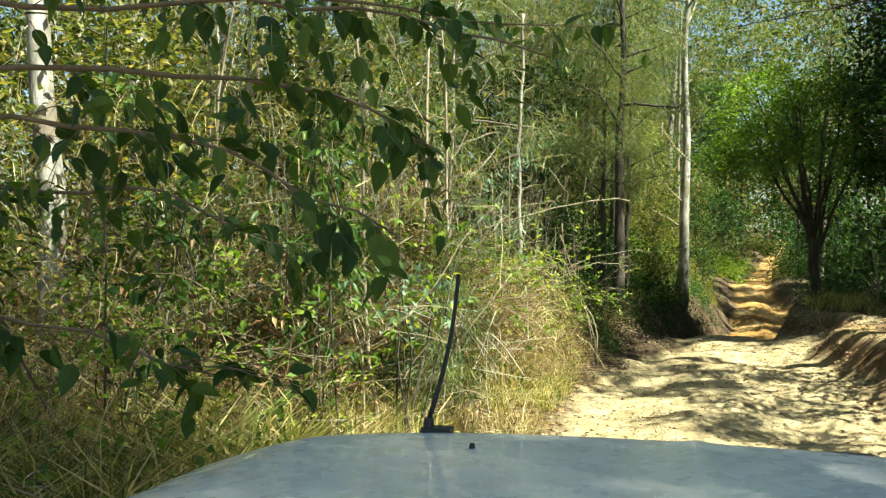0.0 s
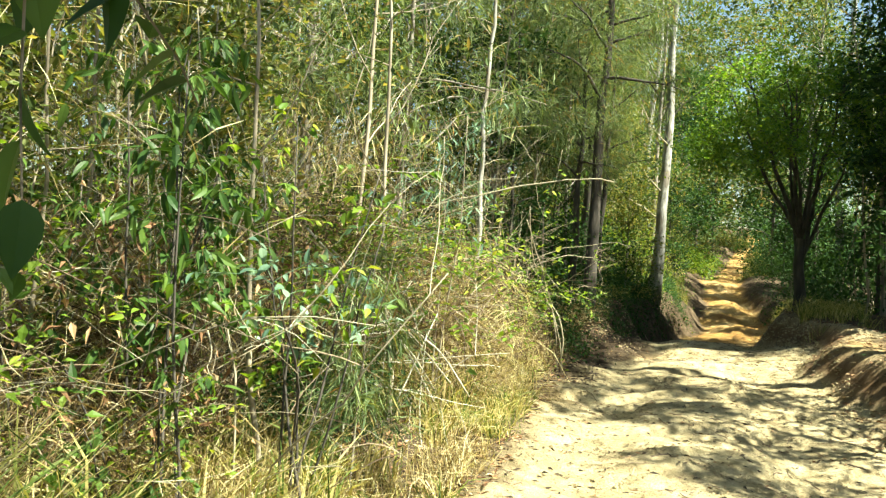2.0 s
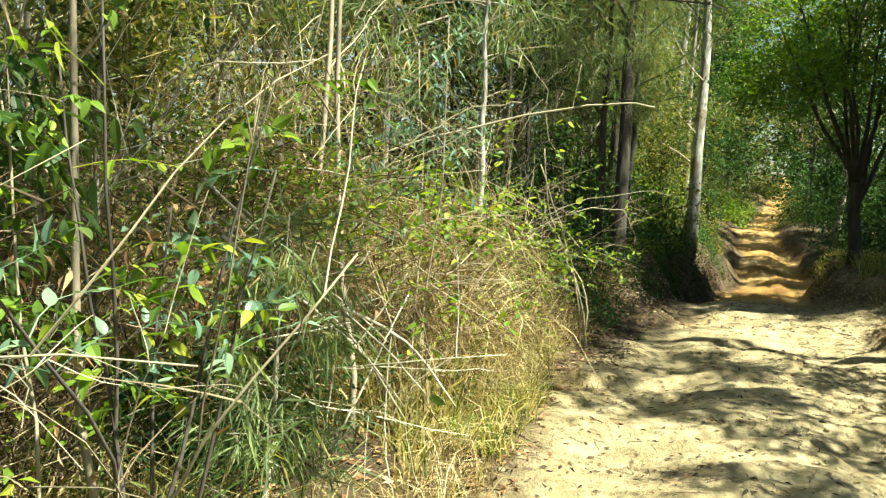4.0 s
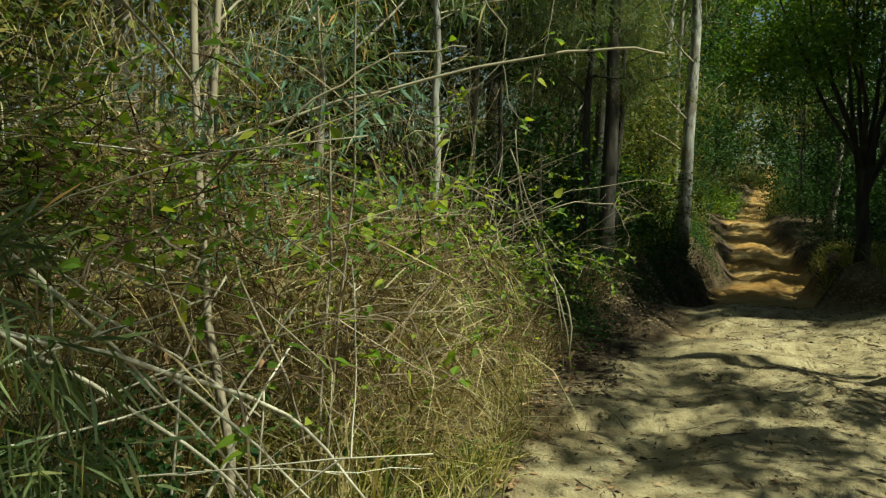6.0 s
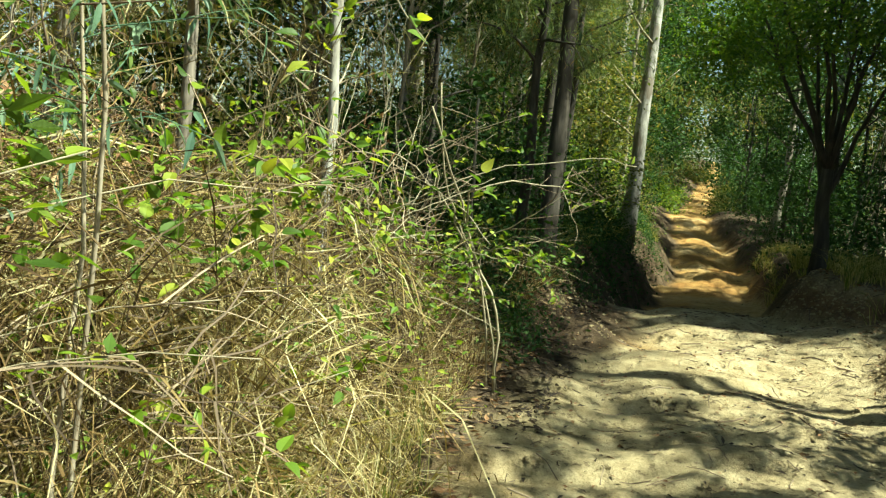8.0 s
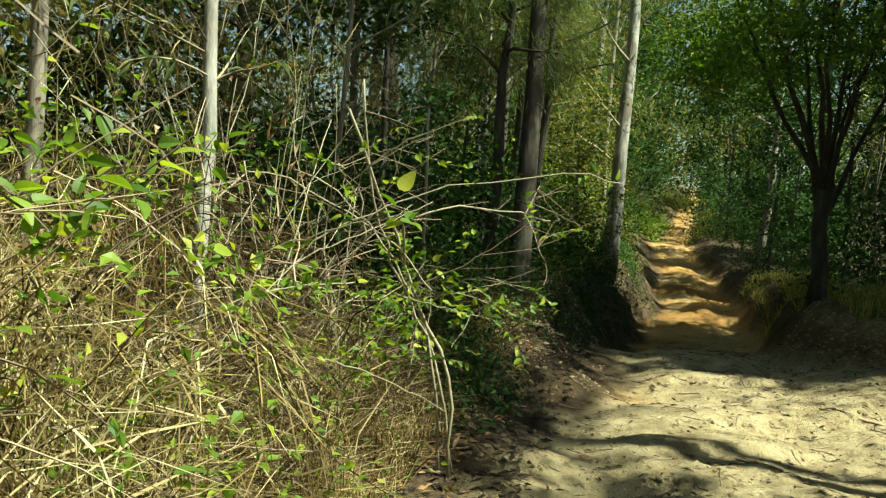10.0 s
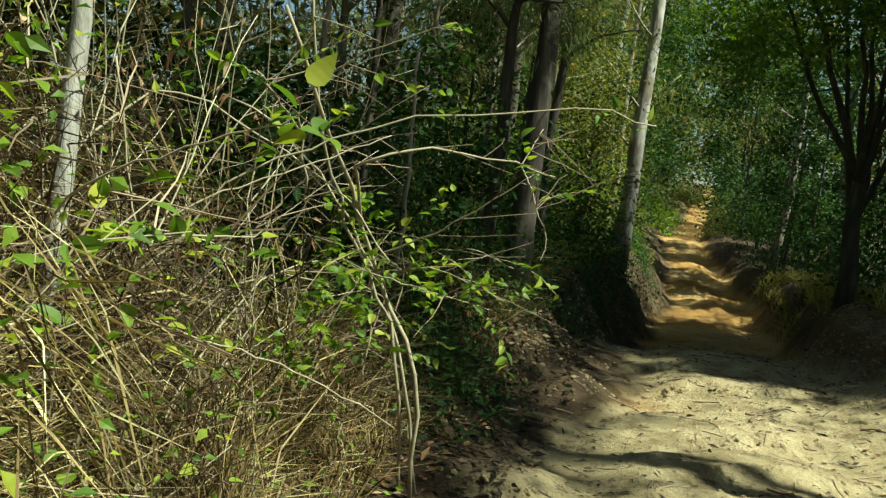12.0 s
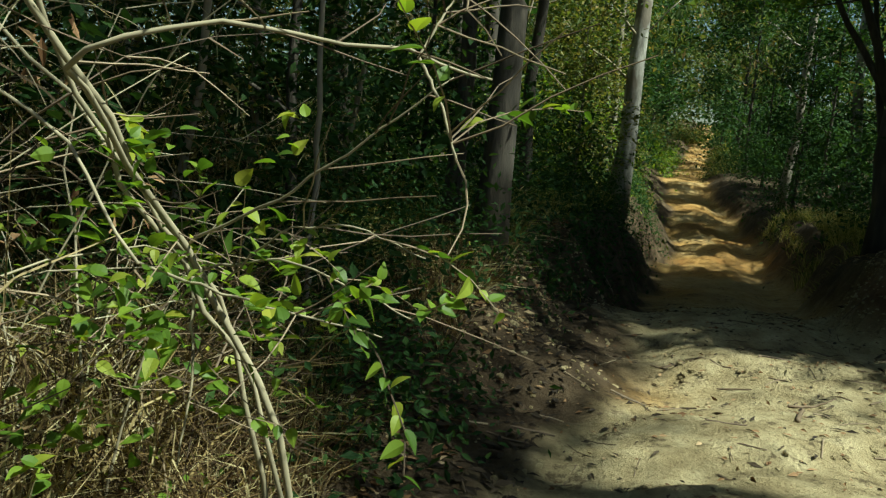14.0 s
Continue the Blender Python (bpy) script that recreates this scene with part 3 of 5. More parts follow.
def thicket(at, canes, height, reach, leafy, label, sticks=0.5, size=0.065, aim=None, gap=0.4, detail=2, green=M_LANTANA, name="lantana_shrub", bark=M_CANE, twigs=5, radius=0.0032, thatch=0, green_share=0.4, mat_top=0.42, sprigs=14, straw=M_STRAW):
    """A tangled shrub of arching canes, bare twigs and paired leaves."""
    x, y = at
    origin = np.array([x, y, floor_at(x, y) - 0.03])
    ob = thing(name, origin, label, "shrub", "shrubs beside the track")
    fine, green_pile = Pile(), Pile()
    for c in range(canes):
        az = rng.uniform(0, 2 * np.pi) if aim is None or rng.random() < 0.35 else rng.normal(aim, 0.7)
        length = height * rng.uniform(0.75, 1.25)
        base = np.array([rng.normal(0, 0.14), rng.normal(0, 0.14), 0.0])
        line = arc(base, az, rng.uniform(0.95, 1.45), length + reach * rng.uniform(0.2, 0.7), rng.uniform(0.7, 1.9), 9)
        line = line[line[:, 2] > -0.05]
        ok = clear(line + origin, gap - 0.05) & verge(line + origin)
        if not ok.all():
            line = line[: max(3, int(np.argmin(ok)))]
        p = Pile()
        tube(p, line, np.linspace(radius * rng.uniform(0.8, 1.5), radius * 0.4, len(line)), 5)
        if c < 9:
            part("cane", p.mesh("cane", bark, True), ob)
        else:
            fine.add(np.concatenate(p.v), np.concatenate(p.f))
        bare = rng.random() < sticks
        for _ in range(twigs + rng.integers(0, 4)):
            q, d = along(line, rng.uniform(0.25, 0.98, 1))
            az2 = rng.uniform(0, 2 * np.pi)
            tw = arc(q[0], az2, rng.uniform(-0.5, 0.9), rng.uniform(0.2, 0.6), rng.uniform(-0.2, 0.8), 5, 0.1)
            good = clear(tw + origin, gap) & hollow(tw + origin) & verge(tw + origin)
            if not good.all():
                tw = tw[: int(np.argmin(good))]
            if len(tw) < 2:
                continue
            tube(fine, tw, np.linspace(0.0032, 0.0014, len(tw)), 3)
            if not bare or rng.random() < 0.12:
                leafed(green_pile, tw, int(leafy * rng.uniform(0.5, 1.4)), size, 0.15, detail, gap=gap, origin=origin)
        if not bare:
            leafed(green_pile, line, int(leafy * 1.2), size, 0.4, detail, gap=gap, origin=origin)
    tagged(part("twig_tangle", fine.mesh("twig_tangle", M_TWIG), ob), kind="stuff")
    if thatch:
        n = int(1.5 * thatch)
        u = unit(rng.normal(0, 1, (n, 3))) * rng.random((n, 1)) ** 0.4
        q = u * [reach * 0.95, reach * 0.95, height * mat_top] + [0, 0, height * mat_top * 0.55]
        long = rng.uniform(0.15, 0.55, n)
        q[:, 2] = np.abs(q[:, 2] - 0.05)
        lay = rng.normal(0, 1, (90, 3)) * [1, 1, 0.8] + [0, 0, -0.45]
        near = np.argmin(((q[:, None] - q[None, :90]) ** 2).sum(2), 1)
        d = unit(lay[near] + rng.normal(0, 0.45, (n, 3)))
        ok = clear(q + origin, gap + 0.1) & clear(q + d * long[:, None] + origin, gap + 0.1) & (q[:, 2] + d[:, 2] * long > 0.02)
        ok &= hollow(q + origin) & hollow(q + d * long[:, None] + origin)
        dry = Pile()
        leaves(dry, q[ok], d[ok], long[ok], rng.uniform(0.0016, 0.0042, int(ok.sum())), 1, rng.uniform(-0.6, 0.9, int(ok.sum())), 0.2)
        tagged(part("thatch", dry.mesh("thatch", straw), ob, "mat of dry brown vine and grass"), kind="stuff")
        n = int(thatch * green_share)
        u = unit(rng.normal(0, 1, (n, 3)) + [0, 0, 0.3]) * rng.uniform(0.7, 1.05, (n, 1))
        knots = rng.integers(0, n, max(n // 9, 1))
        q = u[knots[rng.integers(0, len(knots), n)]] * [reach, reach, height * 0.55] + [0, 0, height * 0.42] + rng.normal(0, 0.07, (n, 3))
        q[:, 2] = np.abs(q[:, 2])
        d = unit(rng.normal(0, 1, (n, 3)) * [1, 1, 0.5])
        s = size * rng.uniform(0.3, 0.7, n)
        ok = clear(q + origin, gap + 0.1) & hollow(q + origin)
        leaves(green_pile, q[ok], d[ok], s[ok], s[ok] * 0.6, min(detail, 1), 0.2, 0.18)
        for _ in range(sprigs):
            az, el = rng.normal(-0.9, 0.8), rng.uniform(-0.3, 1.2)
            q = np.array([math.cos(az) * math.cos(el) * reach, math.sin(az) * math.cos(el) * reach, height * (0.42 + 0.5 * math.sin(el))])
            if (clear((q + origin)[None], gap + 0.12) & hollow((q + origin)[None]) & verge((q + origin)[None])).all():
                sprig(green_pile, q, rng.integers(3, 8), 0.052, 0.07)
    if green_pile.n:
        tagged(part("foliage", green_pile.mesh("foliage", green), ob), kind="stuff")
    return ob


def tree_meshes(height, radius, crown_from, limbs, reach, leaf, count, size, lean=0.04, slim=0.3, detail=0, rise=0.7, clump=0.35, bark=M_GREYBARK, kink=0.12, droop=0.0, sides=9, twig_share=1.0):
    """A trunk with limbs, and its crown of leaves, as two meshes."""
    wood, green = Pile(), Pile()
    k = 12
    t = np.linspace(0, 1, k)
    sway = np.cumsum(rng.normal(0, kink, (k, 2)), 0) * (height / 14) * 0.35
    az = rng.uniform(0, 6.28)
    trunk = np.c_[sway + np.outer(t * height * lean, [math.cos(az), math.sin(az)]), t * height - 0.15]
    trunk[0, :2] = 0
    rad = radius * (1 - 0.8 * t) * (1 + 0.5 * np.exp(-t * 30))
    tube(wood, trunk, rad, sides)
    spots, ways = [], []
    for i in range(limbs):
        u = crown_from + (0.98 - crown_from) * (i + rng.random()) / limbs
        q, _ = along(trunk, np.array([u]))
        length = reach * (1.1 - 0.6 * (u - crown_from) / (1 - crown_from + 1e-6)) * rng.uniform(0.6, 1.2)
        limb = arc(q[0], i * 2.4 + rng.normal(0, 0.5), rng.normal(rise, 0.25), length, rng.uniform(-0.2, 0.6) + droop, 7, 0.12)
        r0 = np.interp(u, t, rad) * 0.5
        tube(wood, limb, np.linspace(r0, r0 * 0.25, 7), 5)
        for j in range(4):
            q2, d2 = along(limb, np.array([rng.uniform(0.35, 1.0)]))
            side = unit(d2[0] + rng.normal(0, 0.7, 3))
            sub = arc(q2[0], math.atan2(side[1], side[0]), math.asin(np.clip(side[2], -0.9, 0.9)), length * rng.uniform(0.25, 0.5), droop, 5, 0.15)
            if twig_share > rng.random():
                tube(wood, sub, np.linspace(r0 * 0.3, r0 * 0.08, 5), 3)
            pts, dd = along(sub, rng.uniform(0.2, 1.05, 5).clip(0, 1))
            spots.append(pts)
            ways.append(dd)
    spots, ways = np.concatenate(spots), np.concatenate(ways)
    pick = rng.integers(0, len(spots), count)
    at = spots[pick] + rng.normal(0, clump, (count, 3)) * [1, 1, 0.7]
    if leaf == "needle":
        d = unit(rng.normal(0, 0.6, (count, 3)) + ways[pick] * 0.7 + [0, 0, -0.6])
    elif leaf == "hang":
        d = unit(rng.normal(0, 1, (count, 3)) * [1, 1, 0.8] + [0, 0, -0.55])
    else:
        d = unit(rng.normal(0, 1, (count, 3)) * [1, 1, 0.5] + [0, 0, 0.1])
    s = size * rng.uniform(0.6, 1.3, count)
    leaves(green, at, d, s, s * slim, detail)
    return wood, green


def tree_kind(name, label, wood_mat, leaf_mat, group, **shape):
    """The first of a kind, kept to be copied; it stands where the first copy is asked for."""
    wood, green = tree_meshes(bark=wood_mat, **shape)
    ob = thing(name, (0, 0, -900), label, "tree", group)
    part("trunk", wood.mesh("trunk", wood_mat, True), ob)
    part("crown", green.mesh("crown", leaf_mat), ob)
    return ob


used = set()


def plant(kind, x, y, turn=None, scale=1.0, sink=0.05, lean=(0, 0)):
    m = pose(x, y, floor_at(x, y) - sink, lean[0], lean[1], rng.uniform(0, 360) if turn is None else turn) @ Matrix.Scale(scale, 4)
    if kind.name not in used:
        used.add(kind.name)
        kind.matrix_basis = m
        return kind
    ob = copy_thing(kind, m)
    ob.matrix_basis = m
    return ob


def beside(y, d):
    """A point d metres to the right of the track's middle."""
    return float(middle(y)) + d / 0.93, y


# ---- trees ----
rng = np.random.default_rng(101)
gum_a = tree_kind("white_gum", "tall gum tree with pale peeling bark and thin crown", M_WHITEBARK, M_GUM, "gum trees", kink=0.2, sides=14, height=13, radius=0.145, crown_from=0.5, limbs=12, reach=2.4, leaf="hang", count=4200, size=0.16, slim=0.22, lean=0.02)
gum_b = tree_kind("gum_tree", "slender grey-barked gum tree in thick forest", M_GREYBARK, M_GUM, "gum trees", height=12, radius=0.11, crown_from=0.22, limbs=14, reach=2.4, leaf="hang", count=3300, size=0.19, slim=0.26, twig_share=0.5)
gum_c = tree_kind("tan_sapling", "slender tan-barked sapling with few drooping leaves", M_TANBARK, M_GUM, "saplings", height=6, radius=0.021, crown_from=0.3, limbs=10, reach=1.1, leaf="hang", count=420, size=0.085, slim=0.32, lean=0.07, kink=0.22)
oak_a = tree_kind("sheoak", "she-oak with dark trunk and drooping feathery needles", M_DARKBARK, M_NEEDLE, "she-oaks", height=10, radius=0.14, crown_from=0.45, limbs=20, reach=1.7, leaf="needle", count=9500, size=0.21, slim=0.034, rise=0.5, clump=0.26)
oak_b = tree_kind("young_sheoak", "young she-oak with soft hanging green needles", M_GREYBARK, M_NEEDLE, "she-oaks", height=6.5, radius=0.05, crown_from=0.3, limbs=20, reach=1.6, leaf="needle", count=8000, size=0.19, slim=0.03, rise=0.6, clump=0.22)
# Forest shade is put into the leaf colour of these two kinds.
dark_a = tree_kind("forest_tree", "leafy forest tree, leaf colour darkened for shade", M_DARKBARK, M_SHADE_LEAF, "shaded forest trees", height=10, radius=0.09, crown_from=0.15, limbs=16, reach=2.3, leaf="any", count=3200, size=0.21, slim=0.5, twig_share=0.4)
dark_b = tree_kind("thin_forest_tree", "thin grey-stemmed forest tree, leaf colour darkened for shade", M_GREYBARK, M_SHADE_LEAF, "shaded forest trees", height=8, radius=0.05, crown_from=0.3, limbs=12, reach=1.6, leaf="any", count=1900, size=0.16, slim=0.5, lean=0.06, twig_share=0.4)
bush_a = tree_kind("leafy_sapling", "young tree with fresh green leaves", M_GREYBARK, M_OLIVE, "saplings", height=3.4, radius=0.025, crown_from=0.15, limbs=14, reach=0.9, leaf="any", count=2600, size=0.085, slim=0.45, clump=0.16, lean=0.06)
# Two kinds with high crowns, added beside the view to cast shade.
high_a = tree_kind("tall_shade_tree", "tall dark-barked tree with high crown, added to cast shade", M_DARKBARK, M_SHADE_LEAF, "shaded forest trees", height=13, radius=0.13, crown_from=0.5, limbs=15, reach=2.4, leaf="any", count=4600, size=0.2, slim=0.5)
slim_a = tree_kind("slender_shade_tree", "unseen slender tree with narrow high crown, added for shade", M_DARKBARK, M_SHADE_LEAF, "shaded forest trees", height=14, radius=0.11, crown_from=0.5, limbs=18, reach=1.3, leaf="any", count=3800, size=0.19, slim=0.5)
pole = tree_kind("pole_sapling", "thin pale sapling stem with few leaves", M_TANBARK, M_OLIVE, "saplings", height=4.5, radius=0.013, crown_from=0.35, limbs=5, reach=0.6, leaf="hang", count=160, size=0.08, slim=0.35, lean=0.12, kink=0.3, sides=6, twig_share=0.3)

plant(gum_a, 6.05, 22.0, 40, 1.0, lean=(0, 0.6))
for x, y, s in [(-4.4, 9.0, 0.9), (-3.7, 9.1, 0.85), (-1.7, 11.6, 0.9), (-3.0, 5.9, 0.8), (-5.2, 12.8, 1.0), (7.9, 30.0, 1.1), (14.6, 30.0, 1.1)]:
    plant(gum_a, x, y, scale=s)
for x, y, s, ln in [(2.95, 14.4, 0.78, 0), (2.72, 14.7, 0.5, 1), (3.75, 19.2, 1.0, 0), (3.45, 19.6, 0.8, 0), (3.75, 17.6, 0.55, 6)]:
    plant(oak_a, x, y, scale=s, lean=(0, ln))
for x, y, s in [(-0.36, 8.7, 1.2), (0.17, 7.45, 0.95), (-0.42, 5.5, 0.8), (-1.9, 7.0, 1.0), (-2.6, 9.6, 1.3), (1.2, 13.5, 1.2), (-3.4, 11.5, 1.4), (2.0, 15.5, 1.2) , (-1.0, 10.6, 1.2), (-2.2, 8.2, 1.2), (-3.0, 7.4, 1.2)]:
    plant(gum_c, x, y, scale=s)
for x, y, s in [(-1.5, 12.5, 0.95), (0.3, 16.0, 1.0), (-7, 12, 1.1), (-4, 16, 1.0), (1.6, 20, 1.0), (4.2, 25.5, 1.0), (-2, 22, 1.1), (6.0, 31, 1.0), (2, 28, 1.1), (8.5, 38, 1.1), (-8.5, 8, 1.1), (-6, 20, 1.2), (-5.5, 12.5, 1.0), (-2.6, 17.5, 1.1), (7.2, 27.0, 0.9), (7.9, 33.5, 0.9), (14.3, 33, 1.2)]:
    plant(gum_b, x, y, scale=s)
for x, y, s in [(1.9, 17.5, 0.9), (-0.5, 18.5, 1.0), (5.0, 27.5, 0.9), (9.5, 42, 1.0)]:
    plant(oak_a, x, y, scale=s)
for x, y, s in [(0.0, 10.9, 1.0), (1.4, 14.9, 1.0), (2.9, 16.4, 0.8), (3.3, 22.4, 0.9), (4.0, 26.5, 0.8), (-1.6, 11.2, 1.0), (-3.8, 13.0, 1.0)]:
    plant(oak_b, x, y, scale=s)
small_oak = tree_kind("sheoak_seedling", "small she-oak seedling with soft blue-green needles", M_GREYBARK, M_NEEDLE, "she-oaks", height=1.6, radius=0.009, crown_from=0.25, limbs=18, reach=0.32, leaf="needle", count=1900, size=0.12, slim=0.016, rise=0.4, clump=0.05)
plant(small_oak, 0.02, 5.85)
for x, y, s in [(-2.0, 5.6, 0.9), (-2.9, 6.6, 1.1), (-1.3, 7.6, 1.0), (-3.6, 5.2, 1.1), (-3.4, 8.4, 1.3), (-1.9, 10.2, 1.2), (-4.8, 7.0, 1.3), (4.9, 20.2, 0.9), (5.6, 23.0, 0.8), (6.6, 25.6, 0.9), (7.6, 28.6, 0.9), (9.2, 31.5, 0.9), (10.6, 36, 1.0)]:
    plant(bush_a, x, y, scale=s)
for _ in range(38):
    x, yy = beside(rng.uniform(4.5, 19), -rng.uniform(3.2, 9))
    plant(pole, x, yy, scale=rng.uniform(0.6, 1.2), lean=(rng.normal(0, 4), rng.normal(0, 4)))
for _ in range(46):
    x, yy = beside(rng.uniform(15, 36), rng.uniform(2.7, 7.5))
    plant(pole, x, yy, scale=rng.uniform(1.1, 2.1), lean=(rng.normal(0, 4), rng.normal(0, 4)))
for _ in range(16):
    x, yy = beside(rng.uniform(15, 25), -rng.uniform(2.2, 4.5))
    plant(pole, x, yy, scale=rng.uniform(1.0, 1.8), lean=(rng.normal(0, 5), rng.normal(0, 5)))
# The dome-headed tree on the far bank and the dark forest beside it.
def dome_tree(x, y):
    """A low trunk that forks into spreading limbs under a rounded, uneven crown."""
    o = np.array([x, y, floor_at(x, y) - 0.05])
    ob = thing("dome_tree", o, "round-headed tree with bright green crown and forked dark trunk", "tree", "trees on the bank")
    wood, green, fine = Pile(), Pile(), Pile()
    trunk = np.array([[0, 0, -0.1], [0.03, 0, 0.6], [-0.04, 0.02, 1.2], [-0.02, 0.02, 1.75]])
    tube(wood, trunk, [0.15, 0.115, 0.105, 0.09], 10)
    centre, size = np.array([-0.35, 0, 3.25]), np.array([2.25, 2.1, 2.3])
    for k in range(9):
        az = k * 2.4 + rng.normal(0, 0.25)
        el = rng.uniform(0.35, 1.25)
        tip = centre + size * 0.85 * np.array([math.cos(az) * math.cos(el), math.sin(az) * math.cos(el), math.sin(el)])
        start = trunk[2] if k % 3 == 0 else trunk[3]
        u = np.linspace(0, 1, 9)[:, None]
        limb = start + (tip - start) * u + np.sin(u * np.pi) * [0, 0, -0.18] + rng.normal(0, 0.05, (9, 3)) * u
        r0 = rng.uniform(0.045, 0.07)
        tube(wood, limb, np.linspace(r0, 0.012, 9), 6)
        for _ in range(7):
            q, d = along(limb, rng.uniform(0.35, 1.0, 1))
            way = unit(d[0] + rng.normal(0, 0.6, 3))
            tube(fine, arc(q[0], math.atan2(way[1], way[0]), math.asin(np.clip(way[2], -0.9, 0.9)), rng.uniform(0.5, 1.2), 0.1, 6, 0.12), np.linspace(0.015, 0.004, 6), 4)
    n = 330
    way = unit(rng.normal(0, 1, (n, 3)) + [0, 0, 0.45])
    way[:, 2] = np.where(way[:, 2] < -0.12, -way[:, 2] * 0.4, way[:, 2])
    lump = centre + way * size * rng.uniform(0.62, 1.06, (n, 1)) * (1 + 0.13 * grain(way[:, 0] * 3, way[:, 1] * 3 + way[:, 2] * 2, 0.8, 41))[:, None]
    at = lump[rng.integers(0, n, 19000)] + rng.normal(0, 0.16, (19000, 3)) * [1, 1, 0.6]
    s = rng.uniform(0.06, 0.12, len(at))
    leaves(green, at, unit(rng.normal(0, 1, at.shape) * [1, 1, 0.55] + [0, 0, -0.1]), s, s * 0.45, 0)
    part("trunk", wood.mesh("trunk", M_DARKBARK, True), ob)
    tagged(part("twig_tangle", fine.mesh("twig_tangle", M_DARKBARK), ob), kind="stuff")
    part("crown", green.mesh("crown", M_BRIGHT), ob)


dome_tree(8.0, 18.2)
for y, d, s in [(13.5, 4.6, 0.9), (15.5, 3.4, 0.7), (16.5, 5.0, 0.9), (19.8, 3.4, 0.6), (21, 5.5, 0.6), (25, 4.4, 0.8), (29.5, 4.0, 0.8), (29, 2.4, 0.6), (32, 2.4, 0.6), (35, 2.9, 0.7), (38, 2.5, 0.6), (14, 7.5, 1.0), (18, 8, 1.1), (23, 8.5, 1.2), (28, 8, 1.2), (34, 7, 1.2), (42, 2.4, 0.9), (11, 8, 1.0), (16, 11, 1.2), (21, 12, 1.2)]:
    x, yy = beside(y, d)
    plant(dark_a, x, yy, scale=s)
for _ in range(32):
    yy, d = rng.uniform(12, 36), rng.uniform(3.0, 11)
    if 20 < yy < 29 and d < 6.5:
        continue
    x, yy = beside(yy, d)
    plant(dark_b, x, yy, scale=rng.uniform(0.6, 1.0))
for y, d, s in [(20, -3.4, 0.6), (24.5, -2.8, 0.45), (27.5, -2.4, 0.5), (31, -2.2, 0.5), (36, -2.0, 0.7), (42, -2.2, 1.0), (48, 2.2, 1.1), (46, -2.2, 1.1), (55, -2.3, 1.2), (58, 2.4, 1.2), (66, 1.6, 1.2), (70, -2.4, 1.3)]:
    x, yy = beside(y, d)
    plant(dark_a, x, yy, scale=s)
# The first seven are added to cast shade, mostly out of view.
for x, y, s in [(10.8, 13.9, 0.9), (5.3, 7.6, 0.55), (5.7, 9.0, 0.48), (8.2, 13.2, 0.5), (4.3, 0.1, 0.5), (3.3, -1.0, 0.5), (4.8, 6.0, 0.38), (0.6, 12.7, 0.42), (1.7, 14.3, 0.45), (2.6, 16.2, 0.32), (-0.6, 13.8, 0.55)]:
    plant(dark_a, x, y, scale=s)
# Added to shade bushes, forest and bonnet; nearly all out of view.
for x, y, s in [(6.0, 10.4, 0.9), (11.7, 16.2, 0.75), (7.9, 12.4, 0.75), (14.6, 13.6, 1.2), (15.6, 15.8, 1.2), (4.4, -1.6, 0.8)]:
    plant(high_a, x, y, scale=s)
# Unseen; they stand here only for the shade of their crowns.
for x, y in [(3.9, 3.9), (3.5, 0.6), (8.0, 9.8)]:
    plant(slim_a, x, y)
# Unseen tall trees, added so that their crowns shade the track and the bank beyond it.
for x, y, s in [(-8.5, 1.5, 1.2), (-4.0, -11, 1.2), (4.8, -1.3, 1.1), (11, 12, 1.2), (3.6, -3.4, 1.0)]:
    plant(gum_b, x, y, scale=s)
for x, y, s in [(10.5, 12.5, 1.0), (5.6, 0.4, 0.95)]:
    plant(oak_a, x, y, scale=s)

# ---- woods that close the place ----
rng = np.random.default_rng(102)


def woods(name, label, n, spot, size, mat):
    p = Pile()
    at = spot(n)
    d = unit(rng.normal(0, 1, (len(at), 3)) * [1, 1, 0.6])
    s = size * rng.uniform(0.5, 1.3, len(at))
    leaves(p, at, d, s, s * 0.5, 0)
    return tagged(new(name, p.mesh(name, mat)), label, "foliage", kind="stuff")


def clumped(y0, y1, d0, d1, top, lumps, low=0.0, lump=0.5):
    def spot(n):
        y = rng.uniform(y0, y1, lumps)
        d = rng.uniform(d0, d1, lumps)
        h = low + (top - low) * rng.random(lumps)
        i = rng.integers(0, lumps, n)
        yy = y[i] + rng.normal(0, lump, n)
        x = middle(yy) + d[i] / 0.93 + rng.normal(0, lump, n)
        return np.c_[x, yy, land(x, yy)[0] + np.abs(h[i] + rng.normal(0, lump * 0.7, n))]

    return spot


woods("understorey", "tangled sunlit understorey leaves of the forest", 34000, clumped(6, 34, -14, -4.2, 4.5, 460), 0.10, M_GUM)
woods("understorey", "dense olive understorey leaves of the forest", 30000, clumped(5, 34, -12, -3.6, 3.0, 330), 0.085, M_OLIVE)
woods("understorey", "yellow-green leaves of saplings behind the tangle", 16000, clumped(8.5, 17, -8, -3.3, 4.2, 190, 0.6, 0.4), 0.08, M_OLIVE)
woods("understorey", "low leafy growth along the far track edge", 16000, clumped(17, 50, -4.2, -1.7, 1.6, 190, lump=0.35), 0.09, M_LANTANA)
woods("understorey", "sunlit olive growth beside the pale gum", 20000, clumped(20.5, 28, -4.4, -2.1, 4.8, 190, lump=0.36), 0.095, M_OLIVE)
# Dark leaf colour fills the hollow in place of its shade.
woods("shade_toned_growth", "leaves in a hollow under the canes, darkened for shade", 3600, clumped(6.0, 7.3, -2.9, -2.15, 0.6, 40, lump=0.16), 0.05, M_SHADE_LEAF)
